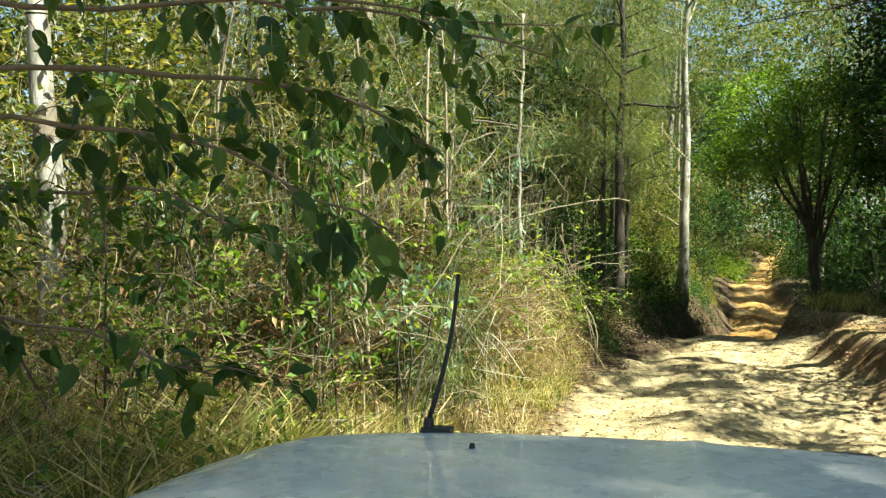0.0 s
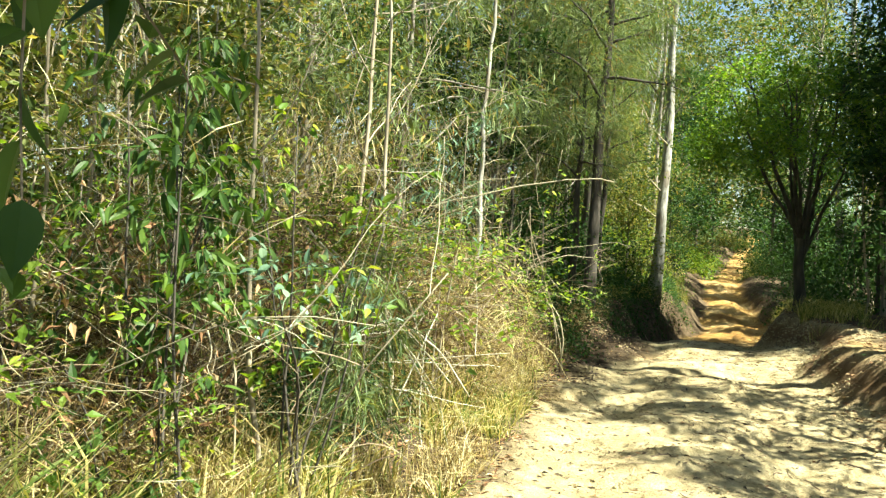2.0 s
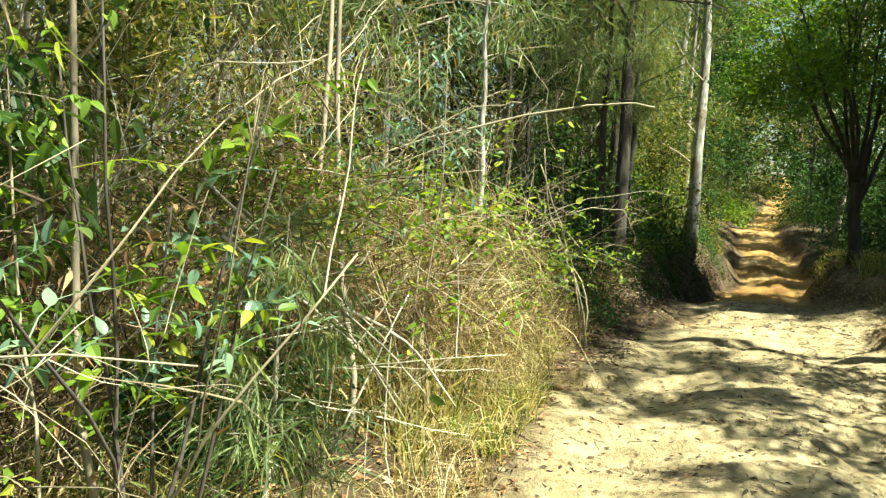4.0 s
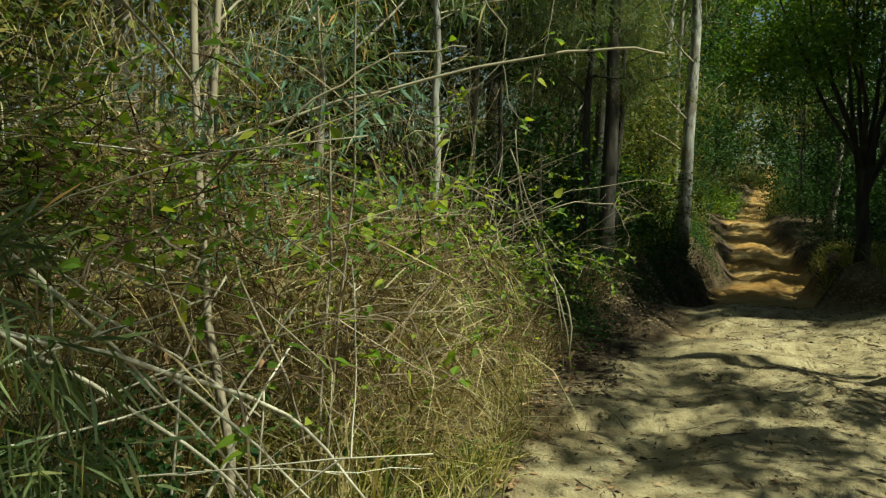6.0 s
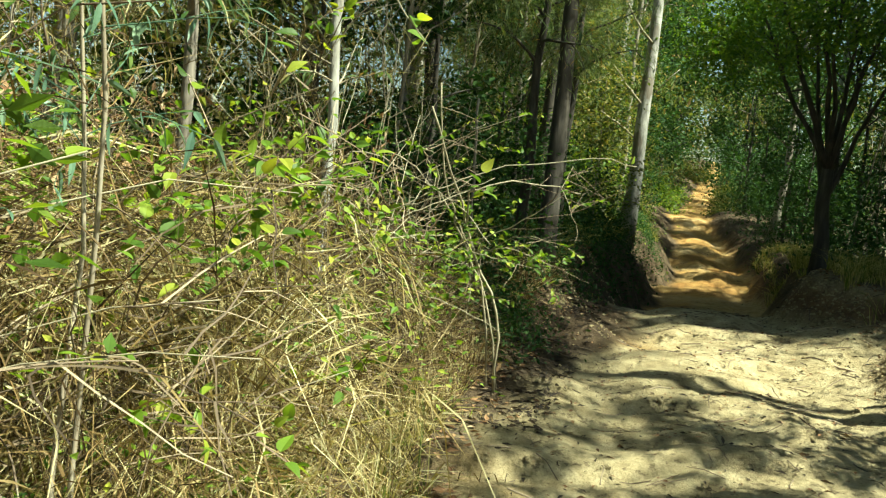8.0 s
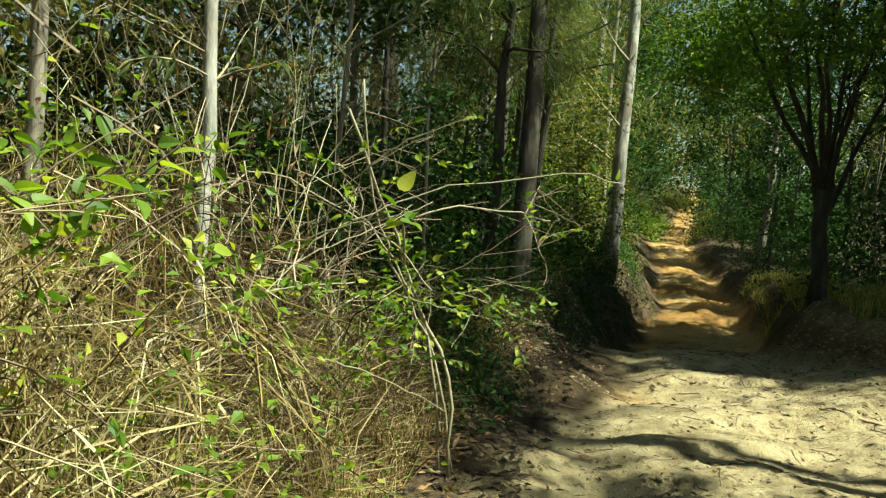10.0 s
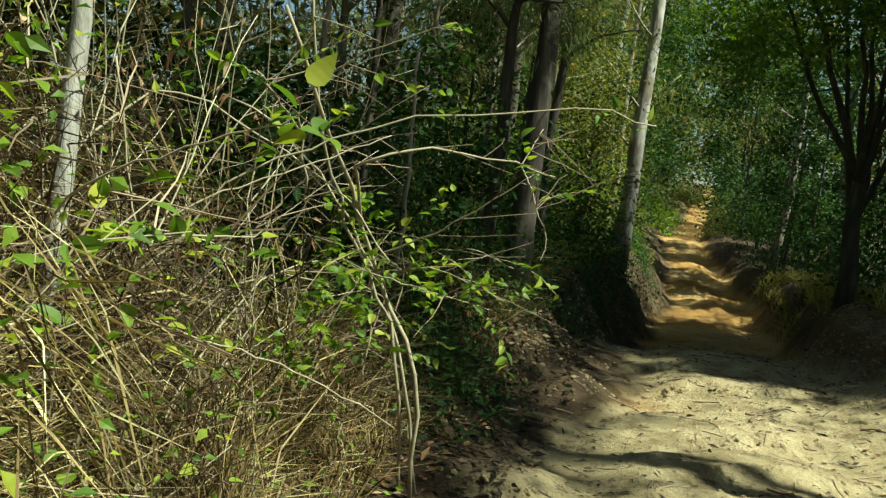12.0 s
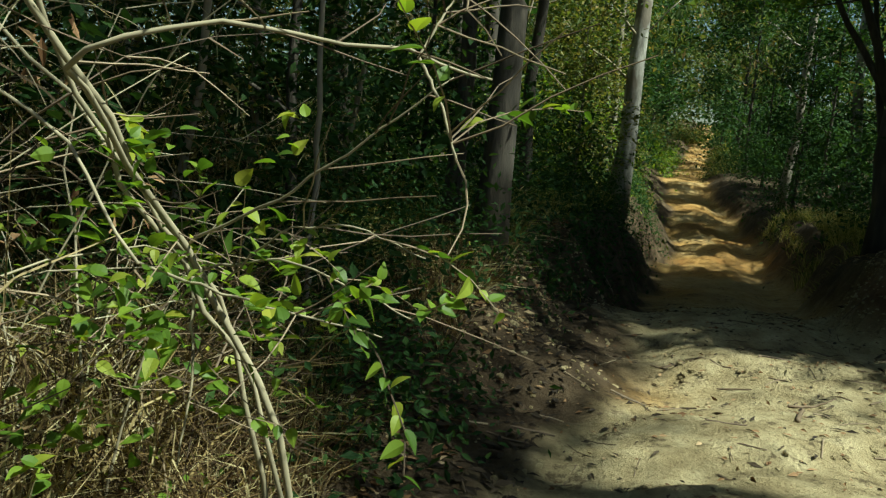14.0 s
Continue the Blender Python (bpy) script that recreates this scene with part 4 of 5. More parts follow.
# Growth right of the track: its shade is put into the leaf colour.
woods("shade_toned_growth", "understorey leaves with deep shade put into their colour", 30000, clumped(10, 46, 2.3, 12, 2.6, 420), 0.12, M_SHADE_LEAF)
woods("shade_toned_growth", "low growth beside the far slope, toned dark for shade", 22000, clumped(18, 60, 1.6, 4.5, 1.5, 260, lump=0.35), 0.11, M_SHADE_LEAF)
# Shade of the left bank, painted as dark leaves.
woods("shade_toned_growth", "low shrubs at the track edge, deep shade in their colour", 26000, clumped(12.4, 21, -4.6, -1.75, 1.5, 240, lump=0.28), 0.075, M_SHADE_LEAF)
woods("shade_toned_growth", "low growth under the leaning shrubs, darkened to stand for shade", 13000, clumped(11.8, 15.6, -3.4, -1.3, 0.5, 150, lump=0.18), 0.05, M_SHADE_LEAF)
woods("shade_toned_growth", "low forest growth beside the track", 11000, clumped(-9, 12, 3.2, 13, 0.8, 160, lump=0.45), 0.10, M_SHADE_LEAF)
woods("understorey", "low forest growth behind the verge", 9000, clumped(-9, 5, -13, -3.4, 1.0, 130, lump=0.45), 0.10, M_OLIVE)
woods("low_herbs", "small green herbs at the track edge", 1400, clumped(9.5, 16, -2.6, -1.5, 0.15, 90, lump=0.12), 0.04, M_LANTANA)
# The bank's shadowed foot, put into the leaf colour.
woods("shade_toned_growth", "creeping growth on the cut bank, darkened for shade", 12000, clumped(15.5, 26, -2.4, -1.15, 0.5, 150, lump=0.2), 0.06, M_SHADE_LEAF)
woods("understorey", "green growth over the crest of the slope", 4500, clumped(44, 56, -2.5, -0.75, 1.1, 70, lump=0.3), 0.16, M_LANTANA)
woods("far_growth", "low forest growth beside the far track", 16000, clumped(47, 84, -9, -1.2, 3.2, 170, lump=0.5), 0.24, M_GUM)
woods("far_growth", "low forest growth beside the far track, toned dark for shade", 16000, clumped(44, 84, 1.2, 9, 3.2, 170, lump=0.5), 0.24, M_SHADE_LEAF)
woods("far_growth", "shrubs where the far track bends away", 6000, clumped(70, 77, -3.0, 3.0, 0.9, 50, lump=0.35), 0.2, M_OLIVE)
woods("far_growth", "low bushes at the crest of the slope", 3500, clumped(44, 54, 1.0, 2.4, 1.2, 50, lump=0.28), 0.13, M_OLIVE)
woods("far_canopy", "far canopy of forest trees", 28000, clumped(26, 95, -26, -3.4, 16, 420), 0.38, M_GUM)
woods("far_canopy", "far canopy of forest trees, toned dark for shade", 18000, clumped(38, 95, 3.2, 26, 15, 270), 0.38, M_SHADE_LEAF)
woods("far_canopy", "forest canopy behind the bank, toned dark for shade", 8000, clumped(20, 40, 9, 26, 13, 110), 0.34, M_SHADE_LEAF)
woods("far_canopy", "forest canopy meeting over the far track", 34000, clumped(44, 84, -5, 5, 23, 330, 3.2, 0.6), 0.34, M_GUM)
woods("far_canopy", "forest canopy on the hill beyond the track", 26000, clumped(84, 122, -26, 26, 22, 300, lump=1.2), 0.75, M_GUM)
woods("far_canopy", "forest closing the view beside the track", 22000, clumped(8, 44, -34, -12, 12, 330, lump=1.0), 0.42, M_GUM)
woods("far_canopy", "forest closing the view beside the track, toned dark for shade", 18000, clumped(4, 40, 11, 26, 13, 240, lump=0.9), 0.34, M_SHADE_LEAF)
woods("far_canopy", "forest canopy behind the vehicle", 9000, clumped(-34, -14, -20, 20, 11, 160, lump=0.9), 0.4, M_GUM)


def roof_spot(n):
    """Places over the hollow under the canes."""
    p = np.c_[rng.normal(-0.15, 0.42, n), rng.normal(6.8, 0.4, n), 1.55 + rng.normal(0, 0.16, n)]
    return p[clear(p, 0.7) & (np.abs(p[:, 1] - 6.8) < 0.8)]


woods("understorey", "green leaves over a hollow in the shrubs", 1500, roof_spot, 0.05, M_LANTANA)
roof = Pile()
at = roof_spot(1300)
leaves(roof, at, unit(rng.normal(0, 1, at.shape) * [1, 1, 0.4]), rng.uniform(0.12, 0.4, len(at)), 0.006, 1, 0.2)
tagged(new("dry_vines", roof.mesh("dry_vines", M_SHADED_VINE)), "dry vines matted over a hollow in the shrubs", "foliage", kind="stuff")

vines = Pile()
at = clumped(4.4, 18, -8, -2.65, 2.6, 520, lump=0.3)(24000)
leaves(vines, at, unit(rng.normal(0, 0.8, (24000, 3)) + [0, 0, -0.6]), rng.uniform(0.12, 0.5, 24000), 0.007, 1, 0.25)
dead = Pile()
at = clumped(3.4, 12, -5, -2.2, 1.5, 260, lump=0.16)(5000)
leaves(dead, at, unit(rng.normal(0, 0.8, (5000, 3)) + [0, 0, -0.7]), rng.uniform(0.04, 0.10, 5000), rng.uniform(0.012, 0.03, 5000), 1, 0.3, 0.35)
tagged(new("dead_leaves", dead.mesh("dead_leaves", M_LITTER)), "curled brown dead leaves caught in the shrubs", "foliage", kind="stuff")
tagged(new("dry_vines", vines.mesh("dry_vines", M_HAY)), "dry hanging vines and dead grass among saplings", "foliage", kind="stuff")

# ---- the tangle on the left of the track ----
rng = np.random.default_rng(103)
for (x, y), n, h, r, leafy, sticks, aim, mat_n, gs, top in [
    ((-1.5, 3.0), 10, 1.2, 0.8, 6, 0.4, None, 1400, 0.4, 0.42),
    ((-1.35, 4.6), 12, 1.5, 0.9, 7, 0.4, None, 2200, 0.45, 0.42),
    ((-1.1, 5.9), 14, 1.8, 0.8, 3, 0.75, 0.2, 2000, 0.15, 0.42),
    ((-0.5, 7.3), 18, 2.0, 0.9, 5, 0.6, 0.0, 2400, 0.2, 0.4),
    ((0.1, 8.2), 18, 1.6, 0.9, 5, 0.65, -0.3, 4200, 0.24, 0.58),
    ((0.6, 9.0), 20, 1.6, 0.9, 6, 0.65, -0.4, 4200, 0.26, 0.58),
    ((0.9, 10.1), 18, 1.6, 0.8, 4, 0.75, 0.0, 3400, 0.2, 0.55),
    ((-0.6, 9.0), 18, 2.2, 0.9, 5, 0.5, None, 2600, 0.3, 0.5),
    ((-1.8, 6.4), 14, 2.0, 0.9, 8, 0.3, None, 2400, 0.5, 0.42),
    ((-2.6, 4.4), 12, 1.9, 0.9, 8, 0.3, None, 2000, 0.5, 0.42),
    ((0.3, 11.2), 16, 1.8, 0.8, 3, 0.8, None, 2600, 0.1, 0.5),
    ((1.5, 12.2), 5, 1.0, 0.6, 4, 0.6, None, 1200, 0.3, 0.42),
    ((1.45, 11.4), 10, 0.8, 0.55, 3, 0.75, None, 1800, 0.12, 0.4),
    ((-2.0, 8.2), 12, 2.2, 0.9, 7, 0.3, None, 2200, 0.5, 0.42),
    ((-3.4, 6.2), 12, 2.2, 0.9, 7, 0.3, None, 2000, 0.5, 0.42),
]:
    # Thatch in the dimmer spots takes the vine colour with shade in it.
    thicket((x, y), n, h, r, leafy, "tangled shrub of pale dry canes, dry grass and green leaves", sticks, aim=aim, thatch=mat_n, green_share=gs, mat_top=top, sprigs=22 if 7.9 < y < 9.5 and x > 0 else 9 if y > 9.5 else 14, detail=2 if x > -1.2 else 1, straw=M_HAY if (x, y) == (0.6, 9.0) else M_SHADED_VINE if y > 10 or (x, y) == (-1.1, 5.9) else M_STRAW)

# ---- grass ----
rng = np.random.default_rng(104)


def sward(name, label, n, spot, length, width, mat, lean=0.35, bend=0.6, tuft=9):
    """Grass in tufts."""
    k = n // tuft
    xy = np.repeat(spot(k), tuft, 0) + rng.normal(0, 0.035, (k * tuft, 2))
    z = land(xy[:, 0], xy[:, 1])[0]
    at = np.c_[xy, z - 0.01]
    long = length * rng.uniform(0.4, 1.25, len(at)) * np.repeat(rng.uniform(0.6, 1.2, k), tuft)
    ok = clear(np.c_[xy, z + long * 0.8], 0.55, 0.6) & hollow(np.c_[xy, z + long * 0.7])
    p = Pile()
    blades(p, at[ok], rng.normal(0, lean, (int(ok.sum()), 2)), long[ok], width * rng.uniform(0.6, 1.3, int(ok.sum())), bend)
    return tagged(new(name, p.mesh(name, mat)), label, "grass", kind="stuff")


def strip(y0, y1, d0, d1, patch=0.0, seed=21):
    def spot(n):
        y = rng.uniform(y0, y1, 4 * n)
        d = d0 + (d1 - d0) * rng.random(4 * n)
        x = middle(y) + d / 0.93
        ok = grain(x, y, 0.9, seed) > patch
        return np.c_[x, y][ok][:n]

    return spot


sward("grass", "long green and yellow grass on the track verge", 8500, strip(1.0, 9.0, -3.6, -1.75, -0.2, 21), 0.6, 0.013, M_GRASS, 0.25, 0.45)
sward("tall_grass", "tall broad-bladed green grass at the roadside", 7000, strip(1.2, 6.5, -3.6, -1.95, 0.05, 26), 0.8, 0.015, M_GRASS, 0.2, 0.45)
sward("dry_grass", "dry straw-coloured grass under the shrubs", 36000, strip(1.0, 12.5, -4.4, -1.8, -0.35, 22), 0.6, 0.007, M_HAY, 0.28, 0.45)
sward("dry_grass", "tall dry grass among saplings", 20000, strip(3, 16, -9, -3.4, -0.2, 23), 1.1, 0.009, M_HAY, 0.3, 0.5)
sward("grass", "green grass tufts on the shaded bank", 9000, strip(13.8, 30, 1.2, 2.6, -0.1, 24), 0.42, 0.008, M_GRASS)
sward("dry_grass", "short dry grass on the littered verge", 17000, strip(9.0, 14.8, -3.1, -1.12, -0.2, 27), 0.34, 0.006, M_STRAW, 0.5, 0.8)
sward("grass", "shaded grass hanging over the bank edge", 8000, strip(12.0, 17.0, -3.3, -1.2, -0.3, 33), 0.42, 0.007, M_GRASS, 0.5, 0.8)
sward("grass", "grass at the edge of the far slope", 8000, strip(17, 50, -2.6, -1.5, -0.1, 25), 0.45, 0.012, M_GRASS)


sward("grass", "short mixed grass along the sand edge", 4500, strip(1.0, 10.5, -2.1, -1.4, -0.3, 31), 0.34, 0.009, M_GRASS, 0.4, 0.7)
sward("dry_grass", "short straw along the sand edge", 8000, strip(1.0, 10.5, -2.1, -1.45, -0.3, 32), 0.34, 0.006, M_HAY, 0.5, 0.8)

# ---- single plants that stand out ----
rng = np.random.default_rng(105)


def wand(ob, name, pts, r0, r1, mat, sides=6, k=14, label="", wander=0.07):
    """One bent stick through the points, as a part."""
    p = np.asarray(pts, float) - np.array(ob.location)
    u = np.linspace(0, 1, k) * (len(p) - 1)
    q = np.stack([np.interp(u, range(len(p)), p[:, a]) for a in range(3)], 1)
    q[1:-1] = (q[:-2] + 2 * q[1:-1] + q[2:]) / 4
    q[1:-1] += rng.normal(0, wander, (k - 2, 3)) * np.linalg.norm(q[1:-1] - q[:-2], axis=1, keepdims=True)
    pile = Pile()
    tube(pile, q, np.linspace(r0, r1, k), sides)
    part(name, pile.mesh(name, mat, True), ob, label)
    return q


def base_of(x, y):
    return np.array([x, y, floor_at(x, y) - 0.04])


def overhanging_tree():
    """A small tree whose leafy branches hang over the bonnet."""
    o = base_of(-2.4, 1.7)
    ob = thing("overhanging_tree", o, "small tree with large dark leaves hanging over the track", "tree")
    wand(ob, "trunk", [o, o + [0.1, 0, 1.3], o + [0.3, 0.05, 2.4], o + [0.5, 0.1, 3.4]], 0.05, 0.02, M_GREYBARK, 8)
    green, fine = Pile(), Pile()
    for pts in [
        [(-2.2, 1.7, 2.2), (-0.9, 1.8, 2.27), (-0.2, 1.9, 2.3), (0.42, 2.0, 2.17)],
        [(-2.2, 1.7, 1.95), (-0.9, 1.8, 2.12), (-0.2, 1.85, 2.03), (0.1, 1.9, 1.88)],
        [(-2.3, 1.7, 1.7), (-1.1, 1.7, 1.95), (-0.5, 1.75, 1.88), (0.0, 1.7, 1.63)],
        [(-2.3, 1.7, 1.2), (-1.5, 1.6, 1.5), (-1.0, 1.7, 1.42), (-0.5, 1.8, 1.25)],
        [(-2.1, 1.7, 2.5), (-1.0, 2.1, 2.5), (-0.3, 2.3, 2.45), (0.5, 2.5, 2.4)],
        [(-2.2, 1.7, 1.6), (-1.5, 2.2, 1.8), (-0.9, 2.4, 1.8), (-0.45, 2.5, 1.6)],
    ]:
        line = wand(ob, "branch", pts, 0.011, 0.003, M_TWIG)
        for _ in range(26):
            q, d = along(line, rng.uniform(0.3, 1.0, 1))
            tw = arc(q[0], rng.uniform(-1.6, 1.6), rng.uniform(-0.9, 0.3), rng.uniform(0.12, 0.36), 0.5, 5, 0.1)
            ok = clear(tw + o, 0.42, 0.75, 2.05)
            if ok.all():
                tube(fine, tw, np.linspace(0.002, 0.001, 5), 3)
                n = rng.integers(3, 7)
                p, d = along(tw, np.linspace(0.3, 1, n))
                way = unit(d * 0.5 + rng.normal(0, 0.6, (n, 3)) + [0, 0, -0.55])
                s = rng.uniform(0.045, 0.095, n)
                leaves(green, p, way, s, s * 0.58, 2, 0.15, 0.12)
    tagged(part("twig_tangle", fine.mesh("twig_tangle", M_TWIG), ob), kind="stuff")
    tagged(part("foliage", green.mesh("foliage", M_BROAD), ob), kind="stuff")


overhanging_tree()


def leafy_shoot(x, y, height, n, size, slim, mat, name, label, low=0.35, bark=M_DARKBARK, stems=3, hang=-0.3, width=0.35):
    """An upright shrub of a few stems with large leaves."""
    o = base_of(x, y)
    ob = thing(name, o, label, "shrub")
    green = Pile()
    for _ in range(stems):
        line = arc((rng.normal(0, 0.05), rng.normal(0, 0.05), 0), rng.uniform(0, 6.28), rng.uniform(1.2, 1.5), height * rng.uniform(0.8, 1.1), rng.uniform(-0.1, 0.3), 9, 0.1)
        p = Pile()
        tube(p, line, np.linspace(0.009, 0.003, 9), 6)
        part("stem", p.mesh("stem", bark, True), ob)
        for _ in range(n // stems // 6):
            q, d = along(line, rng.uniform(low, 1.0, 1))
            tw = arc(q[0], rng.uniform(0, 6.28), rng.uniform(-0.1, 0.8), width * rng.uniform(0.4, 1.1), 0.4, 5, 0.1)
            if not clear(tw + o, 0.5).all():
                continue
            tube(green, tw, np.linspace(0.002, 0.001, 5), 3)
            k = 6
            pp, dd = along(tw, np.linspace(0.25, 1, k))
            way = unit(dd * 0.5 + rng.normal(0, 0.6, (k, 3)) + [0, 0, hang])
            s = size * rng.uniform(0.6, 1.2, k)
            leaves(green, pp, way, s, s * slim, 2, 0.2, 0.14)
    tagged(part("foliage", green.mesh("foliage", mat), ob), kind="stuff")


leafy_shoot(-0.64, 4.75, 2.3, 420, 0.115, 0.30, M_BROAD, "broad_leaved_shrub", "young shrub with long glossy drooping green leaves", 0.5, hang=-0.75, width=0.4)
leafy_shoot(-0.95, 5.05, 2.2, 330, 0.11, 0.30, M_BROAD, "broad_leaved_shrub", "young shrub with long dark green leaves among dry grass", 0.4, hang=-0.6, width=0.4)
leafy_shoot(-0.2, 5.35, 1.75, 200, 0.06, 0.5, M_BLUEGUM, "broad_leaved_shrub", "thin shrub with small blue-green leaves", 0.6, hang=-0.1)
leafy_shoot(-1.7, 3.9, 2.5, 260, 0.10, 0.36, M_BROAD, "broad_leaved_shrub", "tall dark-leaved shrub in thick growth", 0.35)
leafy_shoot(-1.6, 5.4, 2.8, 330, 0.11, 0.34, M_BROAD, "broad_leaved_shrub", "tall shrub with long dark green leaves", 0.3)
leafy_shoot(-0.75, 4.55, 0.95, 150, 0.09, 0.36, M_BROAD, "broad_leaved_shrub", "low dark-leaved shrub in tall grass", 0.3)
leafy_shoot(0.45, 7.8, 2.2, 480, 0.075, 0.2, M_BLUEGUM, "gum_sapling", "gum sapling with hanging blue-green leaves", 0.6, M_TANBARK, 3, -0.9, 0.4)
leafy_shoot(-0.2, 5.2, 2.0, 240, 0.07, 0.45, M_LANTANA, "leafy_shrub", "thin shrub with bright yellow-green leaves", 0.4)


def bare_bush(x, y, height, stems, mat, label, spread=0.5, lean=0.0, fork=6, thick=0.0065):
    """A dead shrub: stems that fork twice into bare twigs."""
    o = base_of(x, y)
    ob = thing("dead_shrub", o, label, "shrub", "dead shrubs")
    fine = Pile()
    for _ in range(stems):
        r0 = thick * rng.uniform(0.6, 1.2)
        line = arc((rng.normal(0, 0.08), rng.normal(0, 0.08), 0), rng.uniform(0, 6.28), rng.uniform(1.45 - spread, 1.5), height * rng.uniform(0.7, 1.15), rng.uniform(-0.2, 0.7), 11, 0.15)
        line[:, 0] += lean * line[:, 2]
        ok = clear(line + o, 0.45)
        if not ok.all():
            line = line[: max(3, int(np.argmin(ok)))]
        p = Pile()
        tube(p, line, np.linspace(r0, r0 * 0.4, len(line)), 6)
        part("stem", p.mesh("stem", mat, True), ob)
        for _ in range(fork):
            q, d = along(line, rng.uniform(0.25, 1.0, 1))
            way = unit(d[0] * 0.7 + rng.normal(0, 0.7, 3))
            tw = arc(q[0], math.atan2(way[1], way[0]), math.asin(np.clip(way[2], -0.95, 0.95)), rng.uniform(0.3, 0.9) * height * 0.5, rng.uniform(-0.2, 0.5), 7, 0.1)
            subs = [(tw, 0.0028)]
            for _ in range(3):
                q2, d2 = along(tw, rng.uniform(0.3, 1.0, 1))
                w2 = unit(d2[0] * 0.8 + rng.normal(0, 0.6, 3))
                subs.append((arc(q2[0], math.atan2(w2[1], w2[0]), math.asin(np.clip(w2[2], -0.95, 0.95)), rng.uniform(0.12, 0.4), 0.2, 5, 0.12), 0.0016))
            for sub, r in subs:
                if clear(sub + o, 0.45).all():
                    tube(fine, sub, np.linspace(r, r * 0.5, len(sub)), 4)
    if fine.n:
        tagged(part("twig_tangle", fine.mesh("twig_tangle", mat), ob), kind="stuff")


for x, y, h, n, m in [(-0.5, 5.3, 2.4, 3, M_CANE), (-1.2, 6.1, 2.6, 4, M_PALECANE), (-1.5, 4.7, 2.2, 4, M_CANE), (-1.3, 6.9, 2.8, 4, M_CANE), (-2.1, 5.6, 2.6, 4, M_CANE), (-2.6, 7.4, 3.0, 4, M_CANE), (-1.1, 8.4, 3.0, 4, M_TWIG), (0.2, 9.4, 2.4, 4, M_TWIG), (-0.3, 10.2, 2.8, 4, M_TWIG), (-1.8, 9.4, 3.2, 4, M_TWIG)]:
    bare_bush(x, y, h, n, m, "bare dead shrub with pale forking twigs" if m is M_PALECANE else "dry leafless shrub with thin grey-brown twigs")
for x, y, h, n, ln in [(1.0, 10.7, 2.4, 6, 0.1), (1.35, 11.1, 2.2, 6, 0.05), (0.75, 10.5, 2.2, 5, 0.0)]:
    bare_bush(x, y, h, n, M_CANE, "leafless shrub of many thin upright stems", 0.45, ln, 4, 0.005)


def pale_sapling(x, y, height, r):
    """A straight young gum with mottled bark, bare low down."""
    o = base_of(x, y)
    ob = thing("gum_sapling", o, "straight young gum with pale mottled bark", "tree")
    line = wand(ob, "trunk", [o, o + [0.01, 0, height * 0.3], o + [0.0, 0.01, height * 0.65], o + [0.04, 0, height]], r, r * 0.5, M_WHITEBARK, 12, 20, wander=0.06)
    green, fine = Pile(), Pile()
    for _ in range(26):
        q, d = along(line, rng.uniform(0.4, 1.0, 1))
        tw = arc(q[0], rng.uniform(0, 6.28), rng.uniform(0.1, 0.9), rng.uniform(0.3, 0.9), 0.4, 6, 0.1)
        tube(fine, tw, np.linspace(0.006, 0.002, 6), 4)
        p, dd = along(tw, rng.uniform(0.4, 1, 14))
        leaves(green, p, unit(dd * 0.4 + rng.normal(0, 0.6, (14, 3)) + [0, 0, -0.5]), rng.uniform(0.06, 0.11, 14), 0.02, 1)
    tagged(part("twig_tangle", fine.mesh("twig_tangle", M_CANE), ob), kind="stuff")
    tagged(part("foliage", green.mesh("foliage", M_GUM), ob), kind="stuff")


pale_sapling(0.92, 10.12, 4.4, 0.033)


